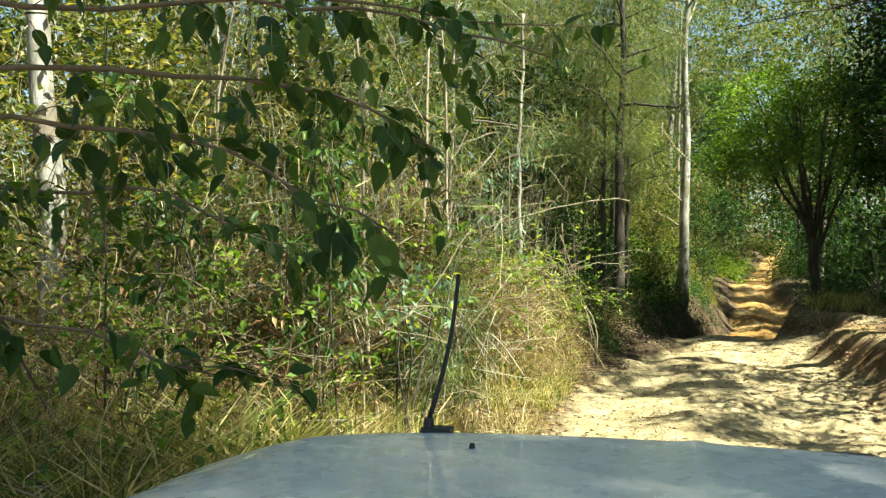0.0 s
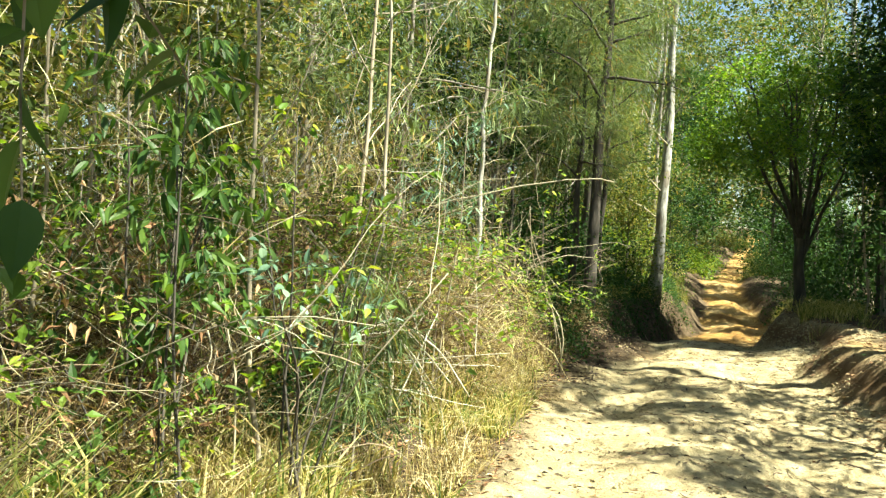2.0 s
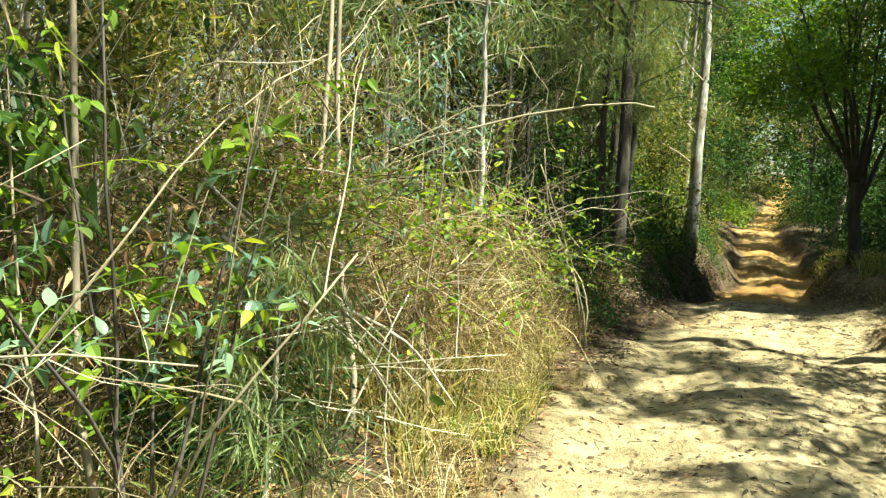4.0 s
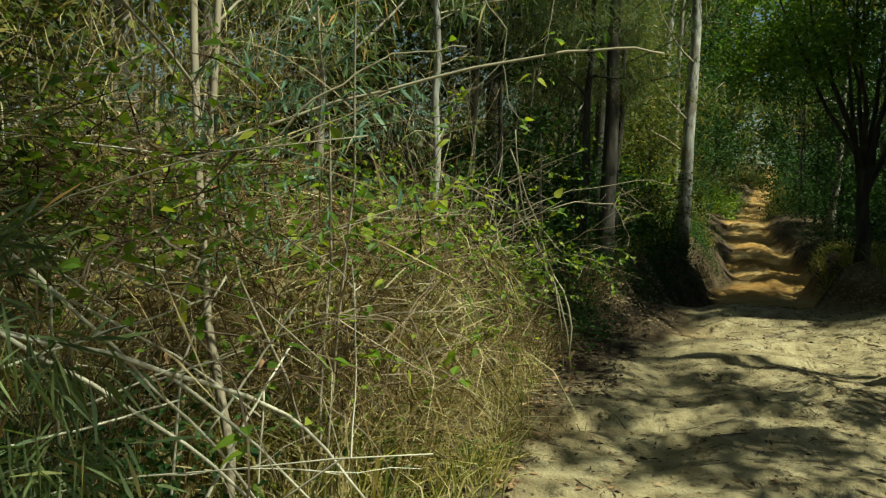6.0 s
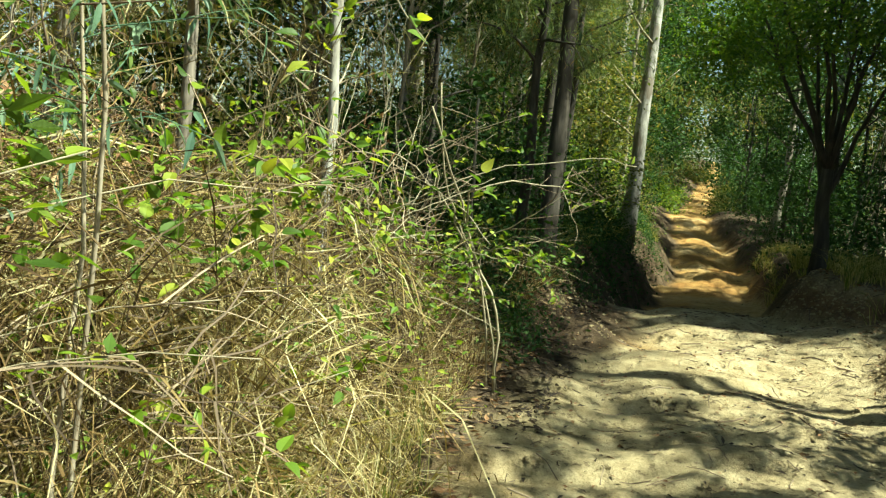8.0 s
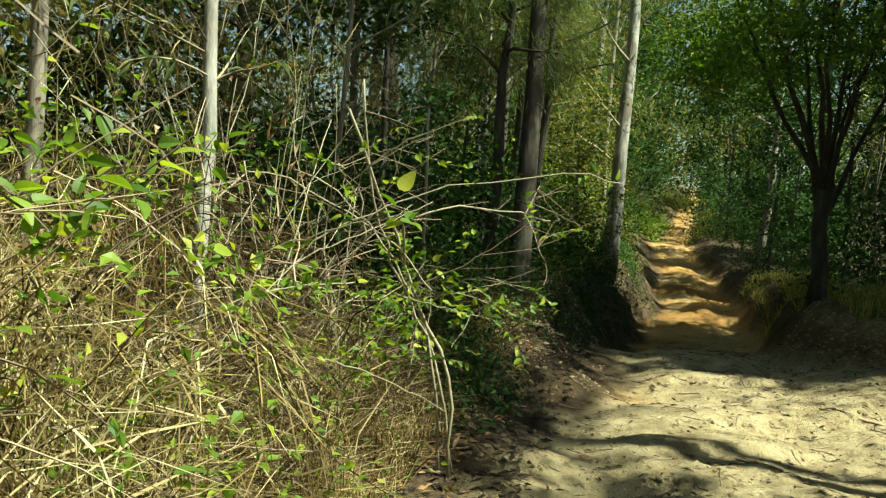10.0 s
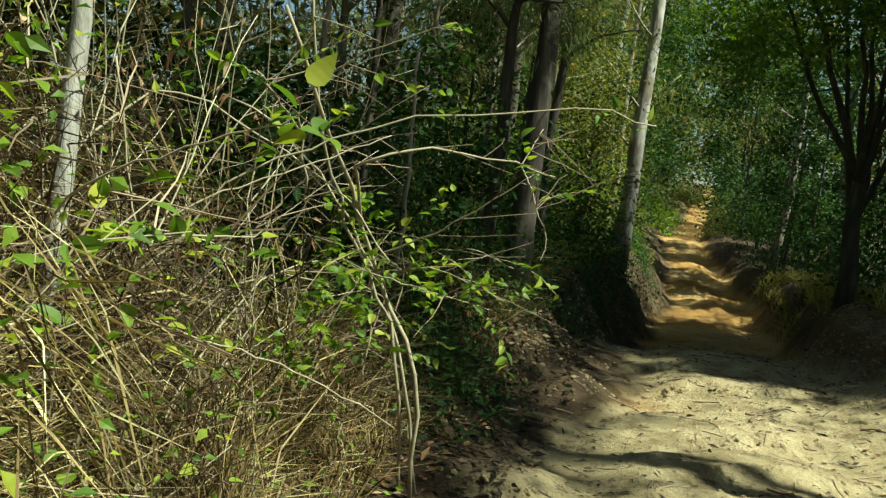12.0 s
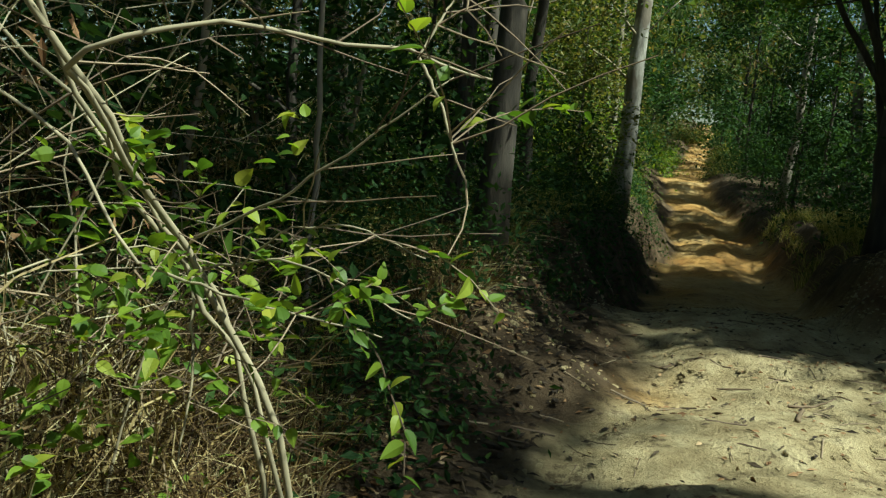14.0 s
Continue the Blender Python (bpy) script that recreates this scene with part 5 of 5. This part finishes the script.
def cane_pile():
    o = base_of(0.15, 6.75)
    ob = thing("fallen_canes", o, "heap of bare pale fallen canes beside the track", "dead branches")
    for pts, r in [
        ([(-0.35, 6.35, 1.62), (-0.03, 6.5, 1.29), (0.28, 6.7, 0.88), (0.5, 6.85, 0.5)], 0.007),
        ([(-0.3, 6.45, 1.45), (-0.04, 6.6, 1.25), (0.2, 6.8, 1.06), (0.4, 6.95, 0.85)], 0.0055),
        ([(-0.25, 6.2, 1.08), (0.01, 6.4, 1.17), (0.29, 6.7, 1.26)], 0.0045),
        ([(-0.2, 6.4, 1.22), (0.19, 6.6, 1.09), (0.42, 6.9, 0.91), (0.54, 7.0, 0.81), (0.75, 7.1, 0.5)], 0.009),
        ([(-0.3, 6.7, 1.4), (-0.06, 6.8, 1.34), (0.13, 6.9, 1.25), (0.2, 6.9, 1.21)], 0.005),
        ([(-0.3, 6.8, 1.4), (-0.03, 6.9, 1.35), (0.17, 7.0, 1.28)], 0.004),
        ([(0.0, 6.4, 0.99), (0.1, 6.5, 1.03), (0.23, 6.6, 1.08)], 0.004),
        ([(-0.2, 6.1, 1.4), (0.1, 6.3, 1.12), (0.32, 6.5, 0.89), (0.5, 6.7, 0.6)], 0.007),
        ([(0.1, 6.8, 0.99), (0.24, 6.8, 1.04), (0.4, 6.8, 1.1)], 0.004),
        ([(0.25, 6.5, 0.55), (0.4, 6.7, 0.89), (0.49, 7.0, 1.08)], 0.0055),
        ([(0.2, 6.65, 1.05), (0.33, 6.7, 0.93), (0.43, 6.7, 0.85), (0.6, 6.75, 0.65)], 0.0065),
        ([(0.2, 7.05, 0.75), (0.37, 7.1, 1.01), (0.48, 7.1, 1.18)], 0.005),
        ([(-0.2, 6.4, 1.5), (-0.05, 6.5, 1.36), (0.07, 6.6, 1.24)], 0.005),
        ([(-0.1, 6.0, 1.0), (0.12, 6.2, 1.02), (0.28, 6.5, 1.02)], 0.004),
        ([(0.1, 6.9, 0.0), (0.13, 6.9, 0.6), (0.17, 6.9, 1.09), (0.3, 6.9, 1.3)], 0.006),
        ([(-0.1, 6.5, 0.0), (-0.05, 6.55, 0.7), (-0.1, 6.6, 1.3)], 0.006),
        ([(0.45, 6.9, 0.02), (0.4, 6.9, 0.5), (0.42, 6.9, 0.95)], 0.005),
    ]:
        wand(ob, "cane", pts, r, r * 0.6, M_PALECANE, 6, 12, wander=0.03)


cane_pile()


def arching_canes():
    """Long canes that reach out over the tangle to the track."""
    o = base_of(-0.55, 7.4)
    ob = thing("arching_cane", o, "long pale canes arching over the shrubs with few leaves", "shrub")
    for pts, r in [
        ([o, (-0.4, 7.42, 1.0), (-0.1, 7.44, 1.6), (0.41, 7.45, 1.86), (0.88, 7.45, 1.97), (1.36, 7.45, 2.1), (1.62, 7.45, 2.12), (1.76, 7.45, 2.1)], 0.008),
        ([(1.0, 7.45, 2.4), (1.18, 7.45, 2.17), (1.17, 7.45, 2.04), (1.2, 7.45, 1.89), (1.28, 7.45, 1.8)], 0.0025),
        ([(1.36, 7.5, 2.32), (1.33, 7.5, 2.12), (1.3, 7.5, 1.99)], 0.0022),
        ([(0.2, 7.35, 1.6), (0.51, 7.3, 1.88), (0.69, 7.3, 2.0), (0.77, 7.3, 2.05), (1.03, 7.3, 2.08)], 0.005),
        ([(0.2, 7.3, 1.6), (0.45, 7.3, 1.76), (0.62, 7.3, 1.83), (0.77, 7.3, 1.92)], 0.004),
    ]:
        wand(ob, "cane", pts, r, r * 0.5, M_CANE, 6, 20)
    green = Pile()
    for p in [(1.36, 7.45, 2.14), (1.3, 7.5, 2.0), (1.5, 7.45, 2.12), (0.95, 7.35, 2.1), (1.25, 7.45, 1.82)]:
        sprig(green, np.array(p) - o, 4, 0.05)
    tagged(part("foliage", green.mesh("foliage", M_LANTANA), ob), kind="stuff")


arching_canes()


def reaching_shrub():
    """Canes and leafy sprigs that brush past at shoulder height."""
    o = base_of(0.75, 9.7)
    ob = thing("reaching_shrub", o, "shrub whose pale canes carry bright green leaf sprigs", "shrub")
    for pts, r in [
        ([o, (0.85, 9.6, 0.7), (1.19, 9.5, 1.18), (1.39, 9.55, 1.21), (1.52, 9.62, 1.22)], 0.006),
        ([o, (1.0, 10.1, 0.9), (1.35, 10.2, 1.32), (1.59, 10.2, 1.45), (1.71, 10.2, 1.51), (1.85, 10.2, 1.56), (2.04, 10.2, 1.6), (2.44, 10.2, 1.66), (2.58, 10.2, 1.63)], 0.006),
        ([o, (0.8, 10.3, 1.3), (1.07, 10.6, 1.62), (1.44, 10.5, 1.45), (1.72, 10.4, 1.28), (1.84, 10.3, 1.13)], 0.007),
        ([(0.9, 9.9, 0.95), (1.24, 10.0, 0.92), (1.49, 10.0, 0.87), (1.65, 10.0, 0.82), (1.9, 10.0, 0.7)], 0.005),
        ([(0.8, 9.6, 0.75), (1.18, 9.6, 0.84), (1.36, 9.6, 0.88)], 0.003),
        ([(0.85, 9.6, 0.8), (1.2, 9.4, 1.3), (1.5, 9.25, 1.43), (1.62, 9.2, 1.46)], 0.0045),
        ([(1.0, 9.6, 1.0), (0.95, 9.4, 1.4), (1.1, 9.2, 1.6)], 0.005),
        ([(0.9, 9.8, 0.9), (1.3, 9.9, 1.25), (1.6, 10.0, 1.4), (1.8, 10.1, 1.5)], 0.0045),
        ([(1.1, 9.9, 1.6), (1.2, 9.9, 1.1), (1.15, 9.9, 0.4)], 0.004),
        ([(1.5, 10.2, 1.5), (1.45, 10.2, 1.0), (1.52, 10.2, 0.35)], 0.004),
    ]:
        wand(ob, "cane", pts, r * 0.72, r * 0.36, M_CANE, 6, 20)
    green = Pile()
    for p, n, s in [((1.64, 9.2, 1.46), 9, 0.065), ((1.22, 9.5, 1.2), 7, 0.06), ((1.33, 9.52, 1.2), 8, 0.055), ((1.45, 9.56, 1.22), 6, 0.05), ((1.53, 9.6, 1.2), 6, 0.045), ((2.44, 10.2, 1.66), 3, 0.04), ((2.56, 10.2, 1.62), 3, 0.045), ((1.95, 10.2, 1.59), 3, 0.04), ((1.62, 10.05, 1.0), 6, 0.045), ((1.24, 9.6, 0.84), 3, 0.06), ((1.12, 9.2, 1.6), 6, 0.06)]:
        sprig(green, np.array(p) - o, n, s, 0.06)
    tagged(part("foliage", green.mesh("foliage", M_LANTANA), ob), kind="stuff")


reaching_shrub()


def old_shrub():
    """The big grey-stemmed shrub that leans out to the track."""
    o = base_of(2.06, 11.05)
    ob = thing("old_lantana_shrub", o, "old leaning shrub with thick pale stems and sparse green leaves", "shrub")
    green, fine = Pile(), Pile()
    stems = [
        ([o, (2.0, 10.9, 0.66), (1.83, 10.9, 1.0), (1.72, 10.7, 1.24), (1.61, 10.5, 1.51), (1.45, 10.3, 1.85)], 0.0125, 0.008),
        ([o + [-0.05, 0.03, 0], (1.93, 10.95, 0.7), (1.78, 10.9, 1.04), (1.64, 10.75, 1.28), (1.55, 10.6, 1.6), (1.5, 10.5, 2.0)], 0.010, 0.006),
        ([o + [0.03, 0.05, 0], (1.97, 11.0, 0.62), (1.84, 10.95, 0.96), (1.7, 10.8, 1.2), (1.5, 10.8, 1.45), (1.2, 10.8, 1.6)], 0.009, 0.005),
        ([(1.74, 10.7, 1.2), (1.70, 10.45, 1.38), (1.74, 10.3, 1.43), (1.93, 10.35, 1.5), (2.23, 10.43, 1.47), (2.36, 10.5, 1.45)], 0.008, 0.003),
        ([(2.23, 10.43, 1.47), (2.27, 10.4, 1.4), (2.3, 10.38, 1.31)], 0.004, 0.003),
        ([(2.23, 10.43, 1.47), (2.26, 10.45, 1.53), (2.3, 10.5, 1.6)], 0.0035, 0.002),
        ([(1.8, 10.85, 1.08), (2.0, 10.7, 1.2), (2.15, 10.6, 1.33), (2.3, 10.55, 1.45)], 0.005, 0.002),
        ([(1.83, 10.88, 1.02), (2.0, 10.75, 1.08), (2.16, 10.65, 1.04), (2.27, 10.6, 1.0)], 0.004, 0.002),
        ([(1.72, 10.75, 1.05), (1.9, 10.65, 1.02), (2.05, 10.6, 1.0), (2.21, 10.58, 0.97)], 0.0045, 0.002),
        ([(1.86, 10.88, 0.98), (2.0, 10.7, 1.14), (2.14, 10.62, 1.17), (2.28, 10.6, 1.12)], 0.0035, 0.0015),
        ([(1.8, 10.9, 1.0), (1.82, 10.85, 0.8), (1.80, 10.82, 0.6)], 0.005, 0.003),
        ([(1.55, 10.5, 1.3), (1.5, 10.4, 1.6), (1.7, 10.3, 1.75), (1.95, 10.2, 1.85)], 0.006, 0.002),
        ([(1.5, 10.6, 1.5), (1.42, 10.2, 1.62), (1.46, 9.8, 1.6)], 0.006, 0.003),
    ]
    for pts, r0, r1 in stems:
        line = wand(ob, "stem", pts, r0 * 0.78, r1 * 0.72, M_CANE, 7, 16)
        for _ in range(6):
            q, d = along(line, rng.uniform(0.3, 1.0, 1))
            tw = arc(q[0], rng.uniform(-2.2, 1.0), rng.uniform(-0.6, 0.7), rng.uniform(0.12, 0.4), rng.uniform(-0.2, 0.4), 5, 0.08)
            tube(fine, tw, np.linspace(0.0019, 0.001, 5), 4)
            if rng.random() < 0.22:
                k = rng.integers(5, 12)
                p, d = along(tw, np.linspace(0.3, 1, k))
                way = unit(d * 0.5 + rng.normal(0, 0.7, (k, 3)) + [0, 0, 0.05])
                s = rng.uniform(0.024, 0.052, k)
                leaves(green, p, way, s, s * 0.62, 2, 0.25, 0.14)
    for _ in range(40):
        sprig(green, np.array([rng.uniform(1.6, 2.05), rng.uniform(10.5, 10.85), rng.uniform(0.92, 1.4)]) - o, rng.integers(3, 7), 0.046)
    for _ in range(14):
        sprig(green, np.array([rng.uniform(1.55, 1.8), rng.uniform(10.5, 10.8), rng.uniform(0.6, 1.0)]) - o, rng.integers(3, 6), 0.05, up=-0.3)
    tagged(part("twig_tangle", fine.mesh("twig_tangle", M_TWIG), ob), kind="stuff")
    tagged(part("foliage", green.mesh("foliage", M_LANTANA), ob), kind="stuff")


old_shrub()


def dead_stub(x, y, h, r):
    o = base_of(x, y)
    ob = thing("broken_stem", o, "pale broken tree stem standing among shrubs", "dead tree")
    wand(ob, "trunk", [o, o + [0.03, 0, h * 0.5], o + [0.0, 0.02, h]], r, r * 0.7, M_GREYBARK, 8)


dead_stub(1.93, 12.5, 1.8, 0.014)


def bare_limbs():
    """Dead side branches on the white gum."""
    ob = thing("dead_branch", (6.1, 21.95, floor_at(6.1, 22.0)), "bare dead branches on the pale gum trunk", "branch")
    for pts in [
        [(6.1, 21.95, 3.0), (5.7, 21.7, 3.3), (5.3, 21.6, 3.75), (4.95, 21.5, 4.0)],
        [(6.1, 21.95, 2.3), (5.6, 21.7, 2.6), (5.2, 21.5, 2.75), (4.8, 21.4, 3.1)],
        [(6.15, 21.95, 4.2), (5.7, 21.8, 4.6), (5.4, 21.7, 5.1), (5.2, 21.6, 5.5)],
        [(5.3, 21.6, 3.75), (5.2, 21.6, 4.1), (5.15, 21.6, 4.4)],
    ]:
        wand(ob, "limb", pts, 0.022, 0.006, M_CANE)


bare_limbs()


def dark_limbs():
    """Dead dark boughs that reach out from the tall tree on the bank."""
    ob = thing("dead_branch", (7.9, 12.4, floor_at(7.9, 12.4)), "bare dark boughs reaching out over the track", "branch")
    fine = Pile()
    for pts, r in [
        ([(7.95, 12.4, 5.2), (6.9, 12.5, 5.6), (5.7, 12.6, 5.4), (4.5, 12.7, 5.15)], 0.028),
        ([(7.9, 12.4, 5.7), (6.8, 12.8, 5.9), (5.9, 13.0, 5.7), (5.0, 13.2, 5.6)], 0.02),
        ([(7.9, 12.4, 4.8), (7.1, 12.2, 5.05), (6.3, 12.0, 5.1), (5.4, 11.9, 5.35)], 0.018),
    ]:
        line = wand(ob, "limb", pts, r, 0.005, M_DARKBARK, 6, 16)
        for _ in range(11):
            q, d = along(line, rng.uniform(0.3, 1.0, 1))
            way = unit(d[0] + rng.normal(0, 0.6, 3))
            tube(fine, arc(q[0], math.atan2(way[1], way[0]), math.asin(np.clip(way[2], -0.9, 0.9)), rng.uniform(0.3, 0.9), 0.1, 6, 0.14), np.linspace(0.007, 0.002, 6), 4)
    tagged(part("twig_tangle", fine.mesh("twig_tangle", M_DARKBARK), ob), kind="stuff")


dark_limbs()

# ---- litter on the ground ----
rng = np.random.default_rng(106)


def litter(name, label, n, y0, y1, d0, d1, size, mat, slim=0.4):
    y = rng.uniform(y0, y1, n)
    x = middle(y) + rng.uniform(d0, d1, n) / 0.93
    z = land(x, y)[0] + 0.006
    p = Pile()
    s = size * rng.uniform(0.5, 1.4, n)
    leaves(p, np.c_[x, y, z], np.c_[rng.normal(0, 1, (n, 2)), rng.normal(0, 0.12, n)], s, s * slim, 1, 0.05, 0.2)
    tagged(new(name, p.mesh(name, mat)), label, "litter", kind="stuff")


litter("fallen_leaves", "dry fallen leaves along the track edge", 9000, 3, 17, -3.2, -1.3, 0.06, M_LITTER)
litter("fallen_leaves", "scattered dry leaves on the sandy track", 2600, 4, 18, -1.5, 1.6, 0.04, M_LITTER)
litter("fallen_leaves", "dark leaf scraps on the sandy track", 2200, 6, 19, -1.6, 1.7, 0.055, M_SCRAP, 0.28)
# Brown litter; part of its darkness stands in for shade on the bank.
litter("fallen_leaves", "brown leaf litter on the verge, darkened further for shade", 5200, 10.2, 15.6, -2.9, -1.0, 0.06, M_SCRAP, 0.4)
litter("fallen_leaves", "dry leaves and bark on the cut bank", 6000, 1, 10, 1.75, 4.2, 0.055, M_LITTER)
litter("fallen_leaves", "dry leaves on the shaded bank", 5000, 6, 22, 1.4, 3.6, 0.06, M_LITTER)
twig_pile = Pile()
for _ in range(800):
    y = rng.uniform(5, 18)
    x = float(middle(y)) + rng.uniform(-2.6, 2.2)
    a, n = rng.uniform(0, 6.28), rng.uniform(0.04, 0.22)
    q = np.array([[x + math.cos(a) * n * u + 0.01 * math.sin(7 * u), y + math.sin(a) * n * u, 0] for u in (0, 0.5, 1)])
    q[:, 2] = land(q[:, 0], q[:, 1])[0] + 0.004
    tube(twig_pile, q, rng.uniform(0.002, 0.005), 4)
tagged(new("fallen_twigs", twig_pile.mesh("fallen_twigs", M_TWIG)), "small dark fallen twigs on the track", "litter", kind="stuff")


def fallen_stick(x, y, turn, n, r):
    o = np.array([x, y, floor_at(x, y)])
    ob = thing("fallen_stick", o, "short fallen stick lying on the sandy track", "stick", "fallen sticks")
    pts = [(x + math.cos(turn) * n * u, y + math.sin(turn) * n * u) for u in (-0.5, -0.2, 0.1, 0.5)]
    wand(ob, "wood", [(a, c, floor_at(a, c) + r * 0.7) for a, c in pts], r, r * 0.6, M_TWIG, 6, 8)


for x, y, turn, n, r in [(4.4, 12.95, 1.0, 0.24, 0.014), (4.6, 13.2, 0.2, 0.3, 0.008), (4.0, 11.6, 2.2, 0.3, 0.009), (3.6, 10.9, 0.4, 0.25, 0.008), (5.3, 12.6, 2.6, 0.35, 0.01), (4.2, 14.0, 0.1, 0.3, 0.009)]:
    fallen_stick(x, y, turn, n, r)


def sand_clods(n):
    """Crumbs of crusted sand along the broken ledges of the track."""
    ring = [(math.cos(a), math.sin(a)) for a in np.arange(5) * 2 * math.pi / 5]
    shape = np.array([[0, 0, 0.75]] + [[0.8 * c, 0.8 * q, 0.35] for c, q in ring] + [[c, q, -0.25] for c, q in ring])
    faces = [[0, 1 + i, 1 + (i + 1) % 5] for i in range(5)]
    for i in range(5):
        j = (i + 1) % 5
        faces += [[1 + i, 6 + i, 6 + j], [1 + i, 6 + j, 1 + j]]
    y = rng.uniform(6, 17, 6 * n)
    x = middle(y) + rng.uniform(-1.7, 1.8, 6 * n)
    slope = np.abs(land(x + 0.06, y)[0] - land(x - 0.06, y)[0]) + np.abs(land(x, y + 0.06)[0] - land(x, y - 0.06)[0])
    keep = np.argsort(-slope + rng.uniform(0, 0.04, 6 * n))[:n]
    x, y = x[keep], y[keep]
    size = rng.uniform(0.006, 0.02, n) * rng.uniform(0.6, 1.5, n)
    v = shape[None] * size[:, None, None] * rng.uniform(0.6, 1.3, (n, 11, 3))
    v += np.c_[x, y, land(x, y)[0]][:, None]
    p = Pile()
    p.add(v.reshape(-1, 3), (np.arange(n)[:, None, None] * 11 + np.array(faces)[None]).reshape(-1, 3))
    tagged(new("sand_clods", p.mesh("sand_clods", M_GROUND)), "small crumbs of crusted sand on the track", "sand", kind="stuff")


sand_clods(2600)
